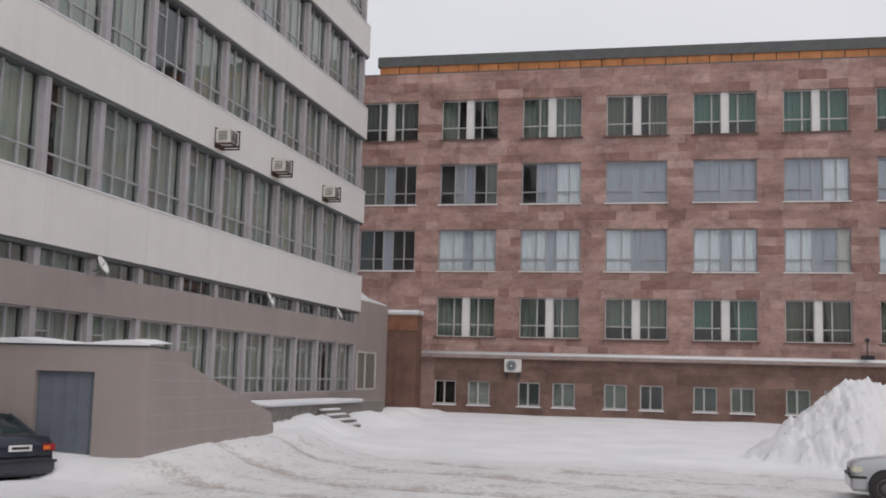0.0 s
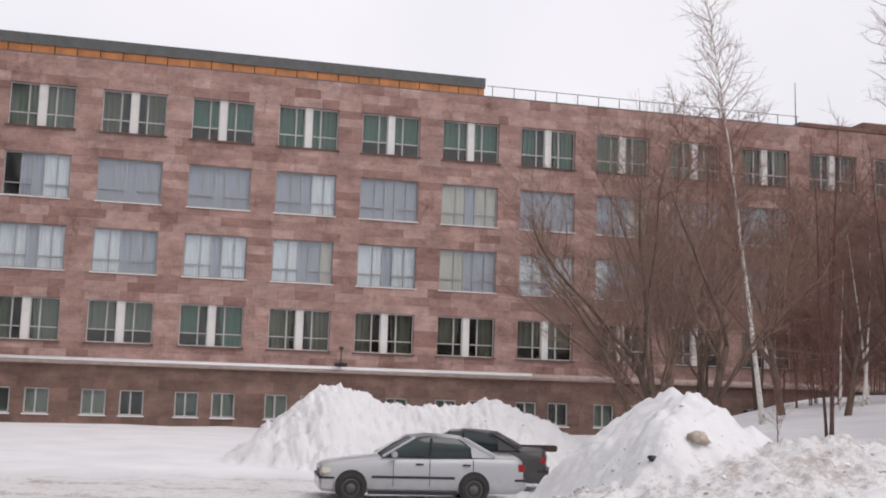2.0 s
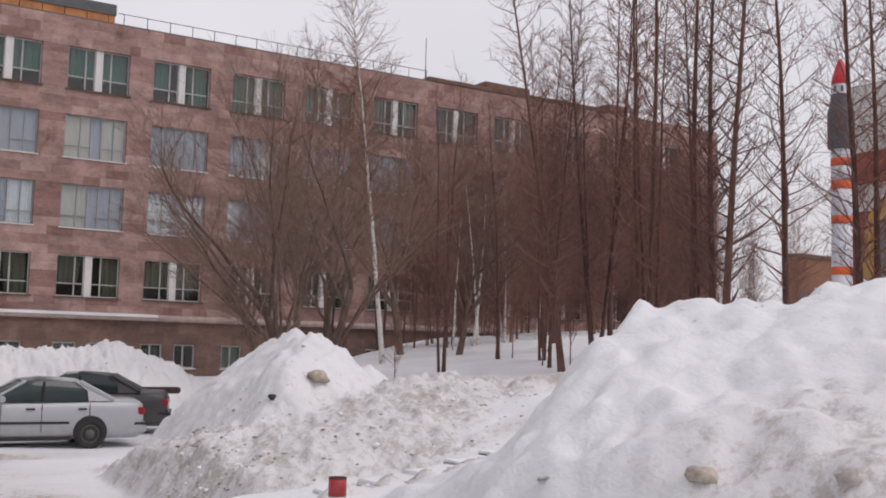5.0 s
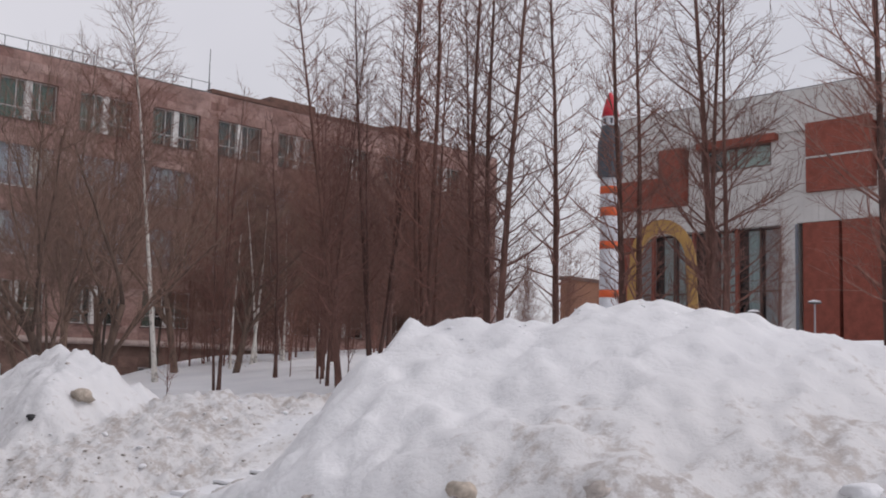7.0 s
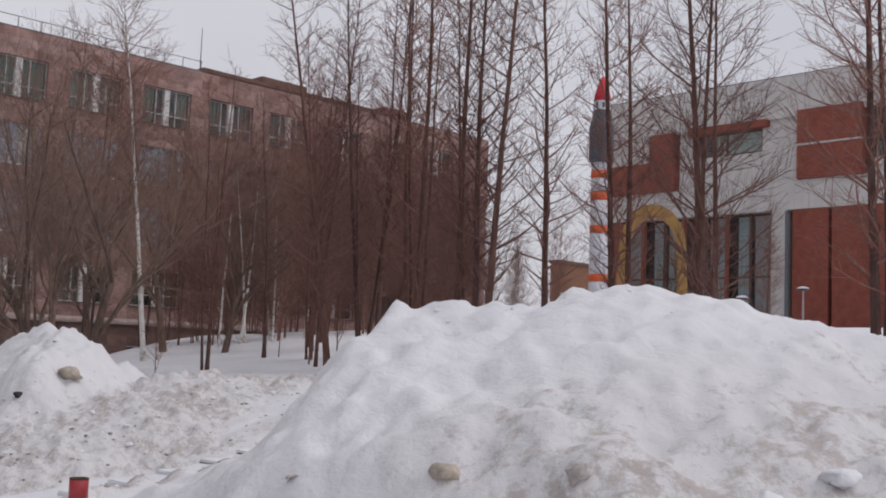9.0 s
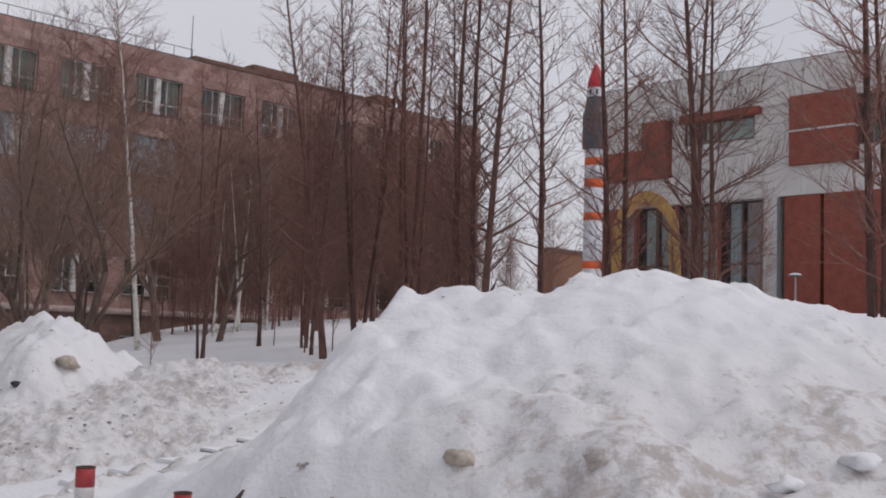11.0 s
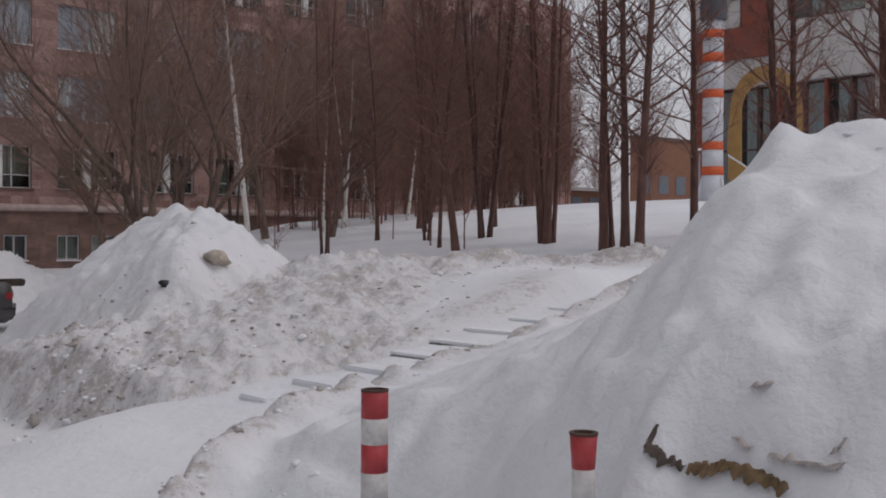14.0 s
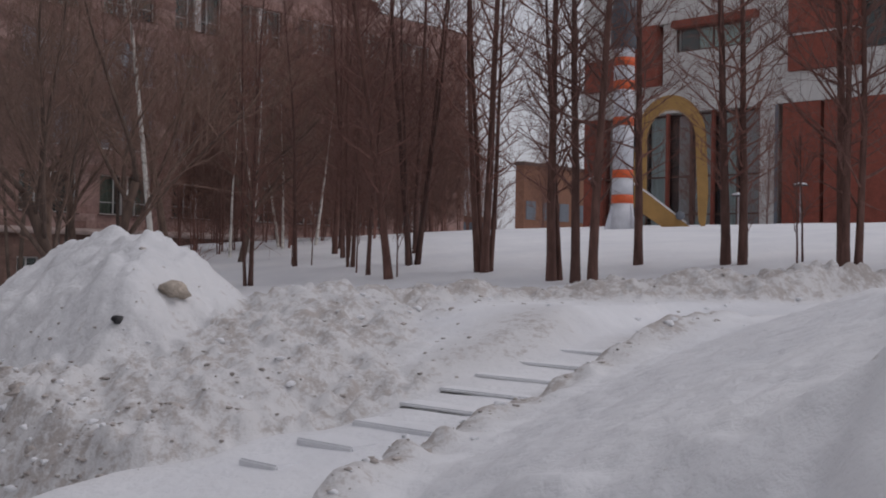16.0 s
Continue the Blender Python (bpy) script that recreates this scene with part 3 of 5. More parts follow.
        + along(lane_edge, 0.13, 170) + along([(5.6, 13.6), (6.6, 14.4)], 0.4, 40), 12, 0.006, 0.036)


# ---- the long stone-clad building ----
BY, BAY, BW, BX0 = 55.0, 4.32, 3.06, -13.02
ROWS = [(4.53, 6.58), (7.93, 10.08), (11.41, 13.55), (14.85, 16.98)]
stone_house = thing("long_office_building", "long four-storey office building clad in patchy pink-brown stone", "building", (0, BY, 0))


def stone_wall(x0, x1, z0, z1, holes, course, seed, y_front, thick):
    """Courses of slabs round the openings (x0, x1, z0, z1)."""
    rng, slabs = random.Random(seed), []
    cuts = sorted({z0, z1, *[h[2] for h in holes if z0 < h[2] < z1], *[h[3] for h in holes if z0 < h[3] < z1]})
    for a, b in zip(cuts[:-1], cuts[1:]):
        n = max(1, round((b - a) / course))
        for i in range(n):
            c0, c1 = a + (b - a) * i / n, a + (b - a) * (i + 1) / n
            mid = (c0 + c1) / 2
            spans, x = [], x0
            for h in sorted(h for h in holes if h[2] < mid < h[3]):
                if h[0] > x:
                    spans.append((x, h[0]))
                x = max(x, h[1])
            if x < x1:
                spans.append((x, x1))
            for s0, s1 in spans:
                m = max(1, round((s1 - s0) / rng.uniform(0.75, 1.3)))
                w = [rng.uniform(0.6, 1.4) for _ in range(m)]
                t, x = sum(w), s0
                for q in w:
                    xe = x + (s1 - s0) * q / t
                    slabs.append((x, xe, c0, c1, y_front - rng.uniform(0, 0.004)))
                    x = xe
    return slabs


def add_slab(sh, s, thick):
    g = 0.0022
    sh.box(s[0] + g, s[1] - g, s[4], s[4] + thick, s[2] + g, s[3] - g)


holes = []
for r, (za, zb) in enumerate(ROWS):
    for i in range(-1, 16):
        if r == 0 and i < 0:
            continue
        holes.append((BX0 + BAY * i, BX0 + BAY * i + BW, za, zb))
low_holes = []
for i in range(0, 13):
    for dx in (0.0, 1.75):
        low_holes.append((BX0 + BAY * i + dx, BX0 + BAY * i + dx + 1.12, 1.10, 2.30))
X0, X1 = -19.5, 58.55
slabs = stone_wall(X0, X1, 3.78, 18.45, holes, 0.42, 21, -0.03, 0.16)
near = [s for s in slabs if -13.0 < s[0] < 8.5 and 6.58 < s[2] < 7.93][:300]
near_ids = {id(s) for s in near}
rest = Shell()
for s in slabs:
    if id(s) not in near_ids:
        add_slab(rest, s, 0.16)
tagged(part("stone_cladding", rest, STONE, stone_house, "pink-brown stone slabs stained with rust"), kind="stuff")
slabs_low = stone_wall(-13.0, X1, 0.0, 3.45, low_holes, 0.50, 22, 0.02, 0.16)
rest = Shell()
for s in slabs_low:
    add_slab(rest, s, 0.16)
tagged(part("plinth_cladding", rest, PLINTH, stone_house, "dark brown stone plinth"), kind="stuff")
# backing wall with the openings left free, floors and the body behind
back = Shell()
zs = sorted({0.0, 18.4, *[z for r in ROWS for z in r], 1.10, 2.30, 3.45})
for a, b in zip(zs[:-1], zs[1:]):
    mid, x = (a + b) / 2, X0
    for h in sorted(h for h in holes + low_holes if h[2] < mid < h[3]):
        if h[0] > x:
            back.box(x, h[0], 0.12, 0.42, a, b)
        x = h[1]
    back.box(x, X1 - 0.004, 0.12, 0.42, a, b)
part("wall", back, MORTAR, stone_house)
# solid box; its near-black colour stands in for shaded rooms
part("body", Shell().box(X0, X1 - 0.01, 1.25, 19.0, 0, 18.35), ROOM_SHADE, stone_house, "near-black box painted as unlit rooms behind the windows")
part("end_wall", Shell().box(X1 - 0.3, X1, 0.45, 19.2, 0, 18.44), MORTAR, stone_house)
part("roof", Shell().box(X0, X1, 0.1, 19.3, 18.45, 18.55), CAP_GREY, stone_house)
part("snow_cap", Shell().box(15.3, X1 - 0.2, 0.3, 19.0, 18.55, 18.62), SNOW, stone_house, "thin snow on the roof")
led = Shell().prism([(-0.24, 3.52), (-0.24, 3.62), (-0.03, 3.78), (0.1, 3.78), (0.1, 3.45), (-0.18, 3.45)], "x", -13.72, X1)
part("ledge", led, worn("pale_ledge", (0.42, 0.33, 0.30), vary=0.25), stone_house, "pale stone ledge under the windows")
part("ledge_snow", Shell().prism([(-0.26, 3.625), (-0.2, 3.70), (-0.04, 3.80), (-0.035, 3.70)], "x", -13.7, 18.0), SNOW, stone_house, "snow along the ledge", True)
# sheet-metal attic: separate orange panels under a grey cap
px = -16.55
while px < 15.0:
    part("attic_panel", Shell().box(px + 0.02, min(px + 1.06, 15.1), 0.15, 0.2, 18.5, 18.95), ORANGE, stone_house)
    px += 1.08
part("attic_cap", Shell().box(-16.65, 15.15, 0.08, 5.0, 18.95, 19.5), CAP_GREY, stone_house, "grey sheet-metal cap above the orange panels")
far_attic = Shell().box(34.0, 50.0, 0.1, 1.0, 18.5, 18.8).box(38.5, 42.0, 0.6, 3.0, 18.8, 19.3).box(48.4, 50.0, 0.2, 2.0, 18.8, 19.2)
part("attic", far_attic, BROWN_PANEL, stone_house, "low rusty brown attic on the roof")
for k in range(16):
    xx = 15.6 + k * 1.22
    part("rail_post", Shell().tube([(xx, 0.25, 18.5), (xx, 0.25, 19.15)], [0.022] * 2, 5), STEEL, stone_house)
part("roof_rail", Shell().tube([(15.3, 0.25, 19.14), (34.0, 0.25, 19.14)], [0.02] * 2, 5), STEEL, stone_house)
part("roof_mast", Shell().tube([(34.6, 1.5, 18.5), (34.6, 1.5, 21.6)], [0.035, 0.02], 5), STEEL, stone_house)

# windows of the stone building: shared meshes, one set for each kind
wcache = {}


def cached(key, make):
    if key not in wcache:
        wcache[key] = make()
    return wcache[key]


def pillar_window(x, za, zb, cur, seed):
    """Two lights beside a white middle pillar, each with a mullion and a low transom."""
    h, c = zb - za, (BW - 0.34) / 2

    def fr():
        rects = [(0, BW, 0, 0.06), (0, BW, h - 0.06, h), (c - 0.05, c + 0.39, 0, h)]
        for a, b in ((0, c), (c + 0.34, BW)):
            m = a + (b - a) * (0.66 if a == 0 else 0.34)
            rects += [(a, a + 0.05, 0, h), (b - 0.05, b, 0, h), (m - 0.03, m + 0.03, 0, h), (a, b, h * 0.30, h * 0.30 + 0.05)]
        s = Shell().lattice(rects, 0.17, 0.25)
        return s.mesh("window", FRAME_PALE)
    w = part("window", cached(("pf", round(h, 2)), fr), None, stone_house, at=(x, 0, za))
    for a, b in ((0.05, c - 0.05), (c + 0.39, BW - 0.05)):
        part("pane", cached(("pp", a, round(h, 2)), lambda: Shell().box(a, b, 0.205, 0.213, 0.06, h - 0.06).mesh("pane", GLASS)), None, w).visible_shadow = False
    part("pillar", cached(("pl", round(h, 2)), lambda: Shell().box(c, c + 0.34, 0.06, 0.26, 0.0, h).mesh("pillar", WHITE_PAINT)), None, w, "white middle pillar")
    part("sill", cached("sl", lambda: Shell().box(-0.1, BW + 0.1, -0.12, 0.2, -0.07, -0.004).mesh("sill", FRAME_RUST)), None, w, "rusty sill")
    drape(w, 0.05, BW - 0.05, h, cur, seed)
    return w


def drape(w, a, b, h, cur, seed):
    """Curtains hung in folds, drawn more or less."""
    rng = random.Random(seed)
    mode = rng.random()
    spans = [(a, b, 0.05)] if mode < 0.45 else [(a, a + (b - a) * rng.uniform(0.25, 0.42), 0.05), (b - (b - a) * rng.uniform(0.25, 0.42), b, 0.05)]
    for s0, s1, z0 in spans:
        s, n = Shell(), max(4, int((s1 - s0) / 0.09))
        zlow = h * rng.choice((0.04, 0.04, 0.30))
        for i in range(n):
            x0, x1 = s0 + (s1 - s0) * i / n, s0 + (s1 - s0) * (i + 1) / n
            y0, y1 = 0.42 + 0.035 * math.sin(i * 2.2), 0.42 + 0.035 * math.sin((i + 1) * 2.2)
            pinch = 0.0 if mode < 0.45 else 0.12 * (1 if s0 == a else -1)
            s.quad((x0 - pinch * (x0 - a if pinch > 0 else b - x0), y0, zlow), (x1 - pinch * (x1 - a if pinch > 0 else b - x1), y1, zlow), (x1, y1, h - 0.05), (x0, y0, h - 0.05))
        part("curtain", s, CURTAINS[cur], w, smooth=True)


def strip_window(x, za, zb, kinds, seed):
    """A wide light of four panes with blinds of differing tone close behind the glass."""
    h = zb - za

    def fr():
        rects = [(0, 0.06, 0, h), (BW - 0.06, BW, 0, h), (0, BW, 0, 0.06), (0, BW, h - 0.06, h)]
        rects += [(BW * k - 0.025, BW * k + 0.025, 0, h) for k in (0.26, 0.43, 0.60, 0.80)]
        rects += [(BW * k0, BW * k1, h * 0.28, h * 0.28 + 0.045) for k0, k1 in ((0.0, 0.43), (0.60, 1.0))]
        s = Shell().lattice(rects, 0.12, 0.2)
        return s.mesh("window", FRAME_GREY)
    w = part("window", cached(("sf", round(h, 2)), fr), None, stone_house, at=(x, 0, za))
    part("pane", cached(("sp", round(h, 2)), lambda: Shell().box(0.06, BW - 0.06, 0.155, 0.163, 0.06, h - 0.06).mesh("pane", GLASS_BLUE)), None, w).visible_shadow = False
    edges = (0.06, BW * 0.26, BW * 0.43, BW * 0.60, BW * 0.80, BW - 0.06)
    for k, cur in enumerate(kinds):
        if cur is None:
            continue
        lo = 0.06
        part("blind", Shell().box(edges[k] + 0.004, edges[k + 1] - 0.004, 0.215 + 0.004 * (k % 2), 0.222 + 0.004 * (k % 2), lo, h - 0.06), CURTAINS[cur], w)
    part("sill", cached("sl2", lambda: Shell().box(-0.06, BW + 0.06, -0.1, 0.15, -0.06, -0.004).mesh("sill", WHITE_PAINT)), None, w, "pale snow-dusted sill")
    return w


rw = random.Random(9)
TOP = [6, 5, 5, 1, 0, 0, 0, 0, 0, 0, 5, 5, 6, 6, 6, 6, 6]
LOW = [5, 5, 5, 5, 0, 1, 1, 1, 1, 1, 6, 5, 6, 6, 6, 6, 6]
for i in range(-1, 16):
    x = BX0 + BAY * i
    if i >= 0:
        pillar_window(x, *ROWS[0], LOW[i + 1], 100 + i)
    pillar_window(x, *ROWS[3], TOP[i + 1], 300 + i)
    if i == -1:
        strip_window(x, *ROWS[1], (6, None, 2, None, None), 1)
        strip_window(x, *ROWS[2], (1, 1, 2, None, None), 2)
        continue
    second = {0: (3, 3, 2, 3, 3), 1: (3, 3, 2, 3, 3), 2: (3, 3, 2, 2, 2), 3: (3, 3, 2, 3, 3), 4: (3, 3, 2, 2, 4), 5: (3, 3, 2, 3, 3), 6: (4, 4, 2, 2, 2), 7: (3, 3, 2, 3, 3)}
    third = {0: (None, 7, 2, None, 5), 1: (None, 2, 2, 3, 3), 2: (2, 2, 2, 2, 2), 3: (2, 2, 2, 2, 2), 4: (2, 2, 2, 3, 3), 5: (2, 2, 2, 2, 2), 6: (4, 4, 2, 4, 4), 7: (2, 2, 2, 2, 2), 8: (2, 2, 2, 4, 4)}
    dflt = tuple(rw.choice((2, 2, 3, 7, 5)) for _ in range(5))
    strip_window(x, *ROWS[1], second.get(i, dflt), 3)
    strip_window(x, *ROWS[2], third.get(i, dflt), 4)
for k, (xa, xb, za, zb) in enumerate(low_holes):
    h, w = zb - za, xb - xa

    def bf():
        return Shell().lattice([(0, 0.06, 0, h), (w - 0.06, w, 0, h), (0, w, 0, 0.07), (0, w, h - 0.06, h), (w * 0.42, w * 0.42 + 0.07, 0, h)], 0.1, 0.2).mesh("window", FRAME_PALE)
    bw = part("window", cached("bf", bf), None, stone_house, at=(xa, 0, za))
    part("pane", cached("bp", lambda: Shell().box(0.06, w - 0.06, 0.15, 0.158, 0.07, h - 0.06).mesh("pane", GLASS)), None, bw).visible_shadow = False
    part("sill", cached("bs", lambda: Shell().box(-0.06, w + 0.06, -0.08, 0.12, -0.06, -0.004).mesh("sill", SNOW)), None, bw, "sill with snow on it")
    if k % 5 != 0:
        part("blind", Shell().box(0.06, w - 0.06, 0.28, 0.29, 0.07, h - 0.06), CURTAINS[(5, 7, 6, 5)[k % 4]], bw)

# low brown block and grey link in the corner between the two buildings
corner = thing("corner_porch", "low brown rendered block with a snowy top in the corner", "building", (0, 0, 0))
part("body", Shell().box(-16.5, -13.75, 53.9, 54.96, 0.0, 5.55), BROWN_PANEL, corner)
part("snow_cap", bevelled(Shell().box(-16.5, -13.65, 53.75, 54.95, 5.6, 5.8), SNOW, "snow_cap", 0.05), None, corner, "snow on top")
part("fascia", Shell().box(-16.5, -13.74, 53.87, 53.9, 4.75, 5.55), RUST_BOARD, corner, "rust-brown board under the coping")
part("coping", Shell().box(-16.5, -13.68, 53.8, 54.95, 5.55, 5.6), FRAME_PALE, corner)
link = thing("link_building", "grey clad link between the buildings with one window", "building", (0, 0, 0))
part("body", Shell().box(-22.0, -15.25, 47.9, 53.7, 0.0, 5.95), GREY_CLAD, link)
part("snow_cap", Shell().prism([(47.95, 5.96), (53.6, 5.96), (53.6, 6.02), (50.5, 6.12), (47.95, 6.5)], "x", -21.5, -15.3), SNOW, link, "drifted snow on the roof")
lw = part("window", Shell().lattice([(48.6, 48.68, 1.75, 3.55), (51.6, 51.68, 1.75, 3.55), (48.6, 51.68, 1.75, 1.83), (48.6, 51.68, 3.47, 3.55), (49.9, 49.98, 1.75, 3.55)], -15.26, -15.2, "y"), FRAME_PALE, link)
part("pane", Shell().box(-15.245, -15.235, 48.68, 51.6, 1.83, 3.47), GLASS, lw).visible_shadow = False

# ---- the tall building with pale bands ----
AX, AY0, AY1, APITCH, AM0 = -15.0, 2.7, 47.85, 2.48, 22.65
tower = thing("tall_office_building", "tall office building with pale bands and ribbon windows", "building", (AX, 0, 0))
LEVELS = [(1.70, 3.80), (4.77, 5.30)] + [(6.90 + 3.94 * k, 9.40 + 3.94 * k) for k in range(6)]
TOPZ = 6.90 + 3.94 * 6 + 1.0
# solid box coloured near black in place of unlit rooms
part("body", Shell().box(-26, -1.4, AY0 + 0.1, AY1 - 0.35, 0.0, TOPZ - 0.2), ROOM_SHADE, tower, "near-black box painted as unlit rooms behind the glass")
part("end_wall", Shell().box(-26, -0.3, AY1 - 0.32, AY1 - 0.02, 0.0, TOPZ), WHITE_BAND, tower)
part("back_wall", Shell().box(-26, -0.3, AY0, AY0 + 0.09, 0.0, TOPZ), GREY_CLAD, tower)
part("roof", Shell().box(-26.2, 0.05, AY0, AY1, TOPZ, TOPZ + 0.15), CAP_GREY, tower)
part("base_band", Shell().box(-0.35, 0.0, AY0, AY1, 0.0, 1.70), GREY_CLAD, tower)
part("grey_band", Shell().box(-0.35, 0.03, AY0, AY1, 3.80, 4.77), GREY_CLAD, tower, "grey-brown clad band")
bands = [(5.30, 6.90)] + [(9.40 + 3.94 * k, 10.84 + 3.94 * k) for k in range(6)]
for a, b in bands:
    y = AM0 - 8 * APITCH
    while y < AY1 - 0.1:
        ye = min(y + APITCH * 2, AY1)
        part("band_panel", Shell().box(-0.3, 0.12, max(y, AY0) + 0.002, ye - 0.002, a, b), WHITE_BAND, tower)
        y = ye
    part("band_cap", Shell().box(-0.3, 0.15, AY0, AY1, b, b + 0.025), SNOW, tower, "thin snow on the band's top edge")
    # dark grey strip, 10 cm high, along the underside of the band
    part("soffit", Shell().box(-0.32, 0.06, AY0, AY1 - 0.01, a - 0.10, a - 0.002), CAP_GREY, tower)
ra = random.Random(31)
for lv, (za, zb) in enumerate(LEVELS):
    h = zb - za
    for k in range(-8, 11):
        y = AM0 + k * APITCH
        if y > AY1 - 0.2:
            continue
        part("pilaster", cached(("ap", lv), lambda: Shell().box(-0.3, 0.0, -0.12, 0.12, 0, h).mesh("pilaster", PILASTER)), None, tower, at=(0, y, za))
        w = min(APITCH - 0.24, AY1 - y - 0.2)
        key = (lv if lv < 2 else 2, round(w, 2))

        def af():
            rects = [(0, 0.05, 0, h), (w - 0.05, w, 0, h), (0, w, 0, 0.05), (0, w, h - 0.05, h)]
            rects += [(w * q - 0.025, w * q + 0.025, 0, h) for q in ((0.35, 0.68) if w > 1 else (0.5,))]
            if h > 1:
                rects += [(0, w, h * 0.24, h * 0.24 + 0.045), (0, w * 0.35, h * 0.74, h * 0.74 + 0.04)]
            s = Shell().lattice(rects, -0.22, -0.14, "y")
            return s.mesh("window", FRAME_GREY)
        wd = part("window", cached(("af",) + key, af), None, tower, at=(0, y + 0.12, za))
        part("pane", cached(("ag",) + key, lambda: Shell().box(-0.185, -0.178, 0.05, w - 0.05, 0.05, h - 0.05).mesh("pane", GLASS)), None, wd).visible_shadow = False
        if ra.random() < 0.96:
            a, b = (0.06, w - 0.06) if ra.random() < 0.75 else (w * ra.uniform(0, 0.4) + 0.05, w - 0.06)
            s, n = Shell(), 14
            for i in range(n):
                y0, y1 = a + (b - a) * i / n, a + (b - a) * (i + 1) / n
                s.quad((-0.30 + 0.03 * math.sin(i * 2.1), y0, 0.05), (-0.30 + 0.03 * math.sin((i + 1) * 2.1), y1, 0.05), (-0.30 + 0.03 * math.sin((i + 1) * 2.1), y1, h - 0.05), (-0.30 + 0.03 * math.sin(i * 2.1), y0, h - 0.05))
            part("curtain", s, CURTAIN_PALE if ra.random() < 0.75 else CURTAINS[7], wd, smooth=True)


def window_unit(y, z, rot):
    """An air conditioner boxed through the wall on a steel cradle."""
    o = thing("window_air_conditioner", "yellowed box air conditioner on a steel cradle", "air conditioner", (AX + 0.12, y, z), rot, "air conditioners on the pale band")
    part("case", bevelled(Shell().box(0.02, 0.52, 0.0, 0.62, 0.05, 0.50), PLASTIC, "case", 0.02), None, o)
    for ya in (0.62,):
        part("side_frame", Shell().lattice([(0.0, 0.04, -0.08, 0.62), (0.54, 0.58, -0.08, 0.55), (0.04, 0.54, -0.08, -0.03), (0.04, 0.54, 0.5, 0.55)], ya, ya + 0.03, "x").mesh("side_frame", RUST), None, o)
    for i in range(7):
        part("louvre", Shell().box(0.521, 0.53, 0.05, 0.57, 0.10 + i * 0.052, 0.125 + i * 0.052), BLACK, o)
    for i in range(5):
        part("side_louvre", Shell().box(0.12, 0.42, -0.008, -0.001, 0.14 + i * 0.06, 0.165 + i * 0.06), BLACK, o)
    part("cradle", Shell().box(0.0, 0.58, 0.0, 0.05, 0.0, 0.045).box(0.0, 0.58, 0.57, 0.62, 0.0, 0.045).box(0.54, 0.58, 0.05, 0.57, 0.0, 0.045).box(0.0, 0.02, -0.02, 0.64, -0.1, 0.55), RUST, o)
    return o


for y in (31.6, 36.4, 42.0):
    window_unit(y, 9.60, 0)


def dish(y, z):
    o = thing("satellite_dish", "small pale satellite dish on a wall arm", "satellite dish", (AX, y, z), 0, "satellite dishes on the tall building")
    s = Shell().lathe([(0.02, 0.0), (0.18, 0.02), (0.32, 0.07), (0.40, 0.13), (0.39, 0.135), (0.31, 0.08), (0.02, 0.012)], 20)
    d = part("reflector", s, WHITE_PAINT, o, smooth=True)
    d.matrix_basis = pose(0.35, 0, 0.32, 0, 62, 8)
    part("arm", Shell().tube([(0.0, 0, 0.1), (0.25, 0, 0.12), (0.32, 0, 0.3)], [0.025] * 3, 6), STEEL, o)
    o.scale = (0.62, 0.62, 0.62)
    part("feed", Shell().tube([(0.38, 0.0, 0.2), (0.62, -0.2, 0.42)], [0.012, 0.02], 5), BLACK, o)
    return o


for y in (25.1, 36.5, 44.3):
    dish(y, 4.82)

# service entrance block with a sloping side wall in front of the tall building
block = thing("service_entrance", "grey clad service entrance with a sloping side wall", "building", (0, 0, 0))
for q in ((-14.85, -13.42, 20.5, 20.72, 0.0, 2.86), (-12.05, -11.1, 20.5, 20.72, 0.0, 2.86), (-13.42, -12.05, 20.5, 20.72, 2.34, 2.86)):
    part("front_wall", Shell().box(*q), GREY_CLAD, block)
part("body", Shell().box(-14.85, -11.1, 21.6, 23.0, 0, 2.84), GREY_CLAD, block)
part("side_wall", Shell().prism([(20.5, 0.0), (27.5, 0.0), (27.5, 1.0), (27.3, 1.38), (20.9, 2.86), (20.5, 2.86)], "x", -11.1, -10.85), GREY_CLAD, block)
for i in range(6):
    z = 0.75 + i * 0.36
    part("joint", Shell().box(-10.852, -10.846, 20.52, min(28.5, 20.9 + (2.86 - z) * 4.3), z, z + 0.012), PILASTER, block)
part("roof", Shell().box(-14.85, -10.85, 20.5, 21.4, 2.86, 2.9), CAP_GREY, block)
sn = Shell()
for i in range(10):
    x0, x1 = -14.8 + i * 0.4, -14.4 + i * 0.4
    z0, z1 = [2.98 + 0.05 * math.sin(t * 0.9) - (0.06 if t == 10 else 0) for t in (i, i + 1)]
    sn.quad((x0, 20.44, z0 - 0.02), (x1, 20.44, z1 - 0.02), (x1, 21.4, z1 + 0.03), (x0, 21.4, z0 + 0.03))
    sn.quad((x0, 20.44, 2.9), (x1, 20.44, 2.9), (x1, 20.44, z1 - 0.02), (x0, 20.44, z0 - 0.02))
part("snow_cap", sn, SNOW, block, "snow on the flat roof", True)
gt = part("gate", Shell().box(-13.42, -12.05, 20.62, 20.66, 0.4, 2.34), GATE_BLUE, block, "grey-blue steel door")
for i in range(5):
    part("rib", Shell().box(-13.40 + i * 0.3, -13.37 + i * 0.3, 20.6, 20.619, 0.45, 2.3), GATE_BLUE, gt)
part("wall_lamp", Shell().lathe([(0.03, 0), (0.06, 0.06), (0.06, 0.16), (0.02, 0.2)], 10, -12.05, 20.42), STEEL, block)

# entrance terrace and snowy steps by the tall building
terr = thing("entrance_terrace", "concrete terrace and steps covered with snow", "terrace", (0, 0, 0))
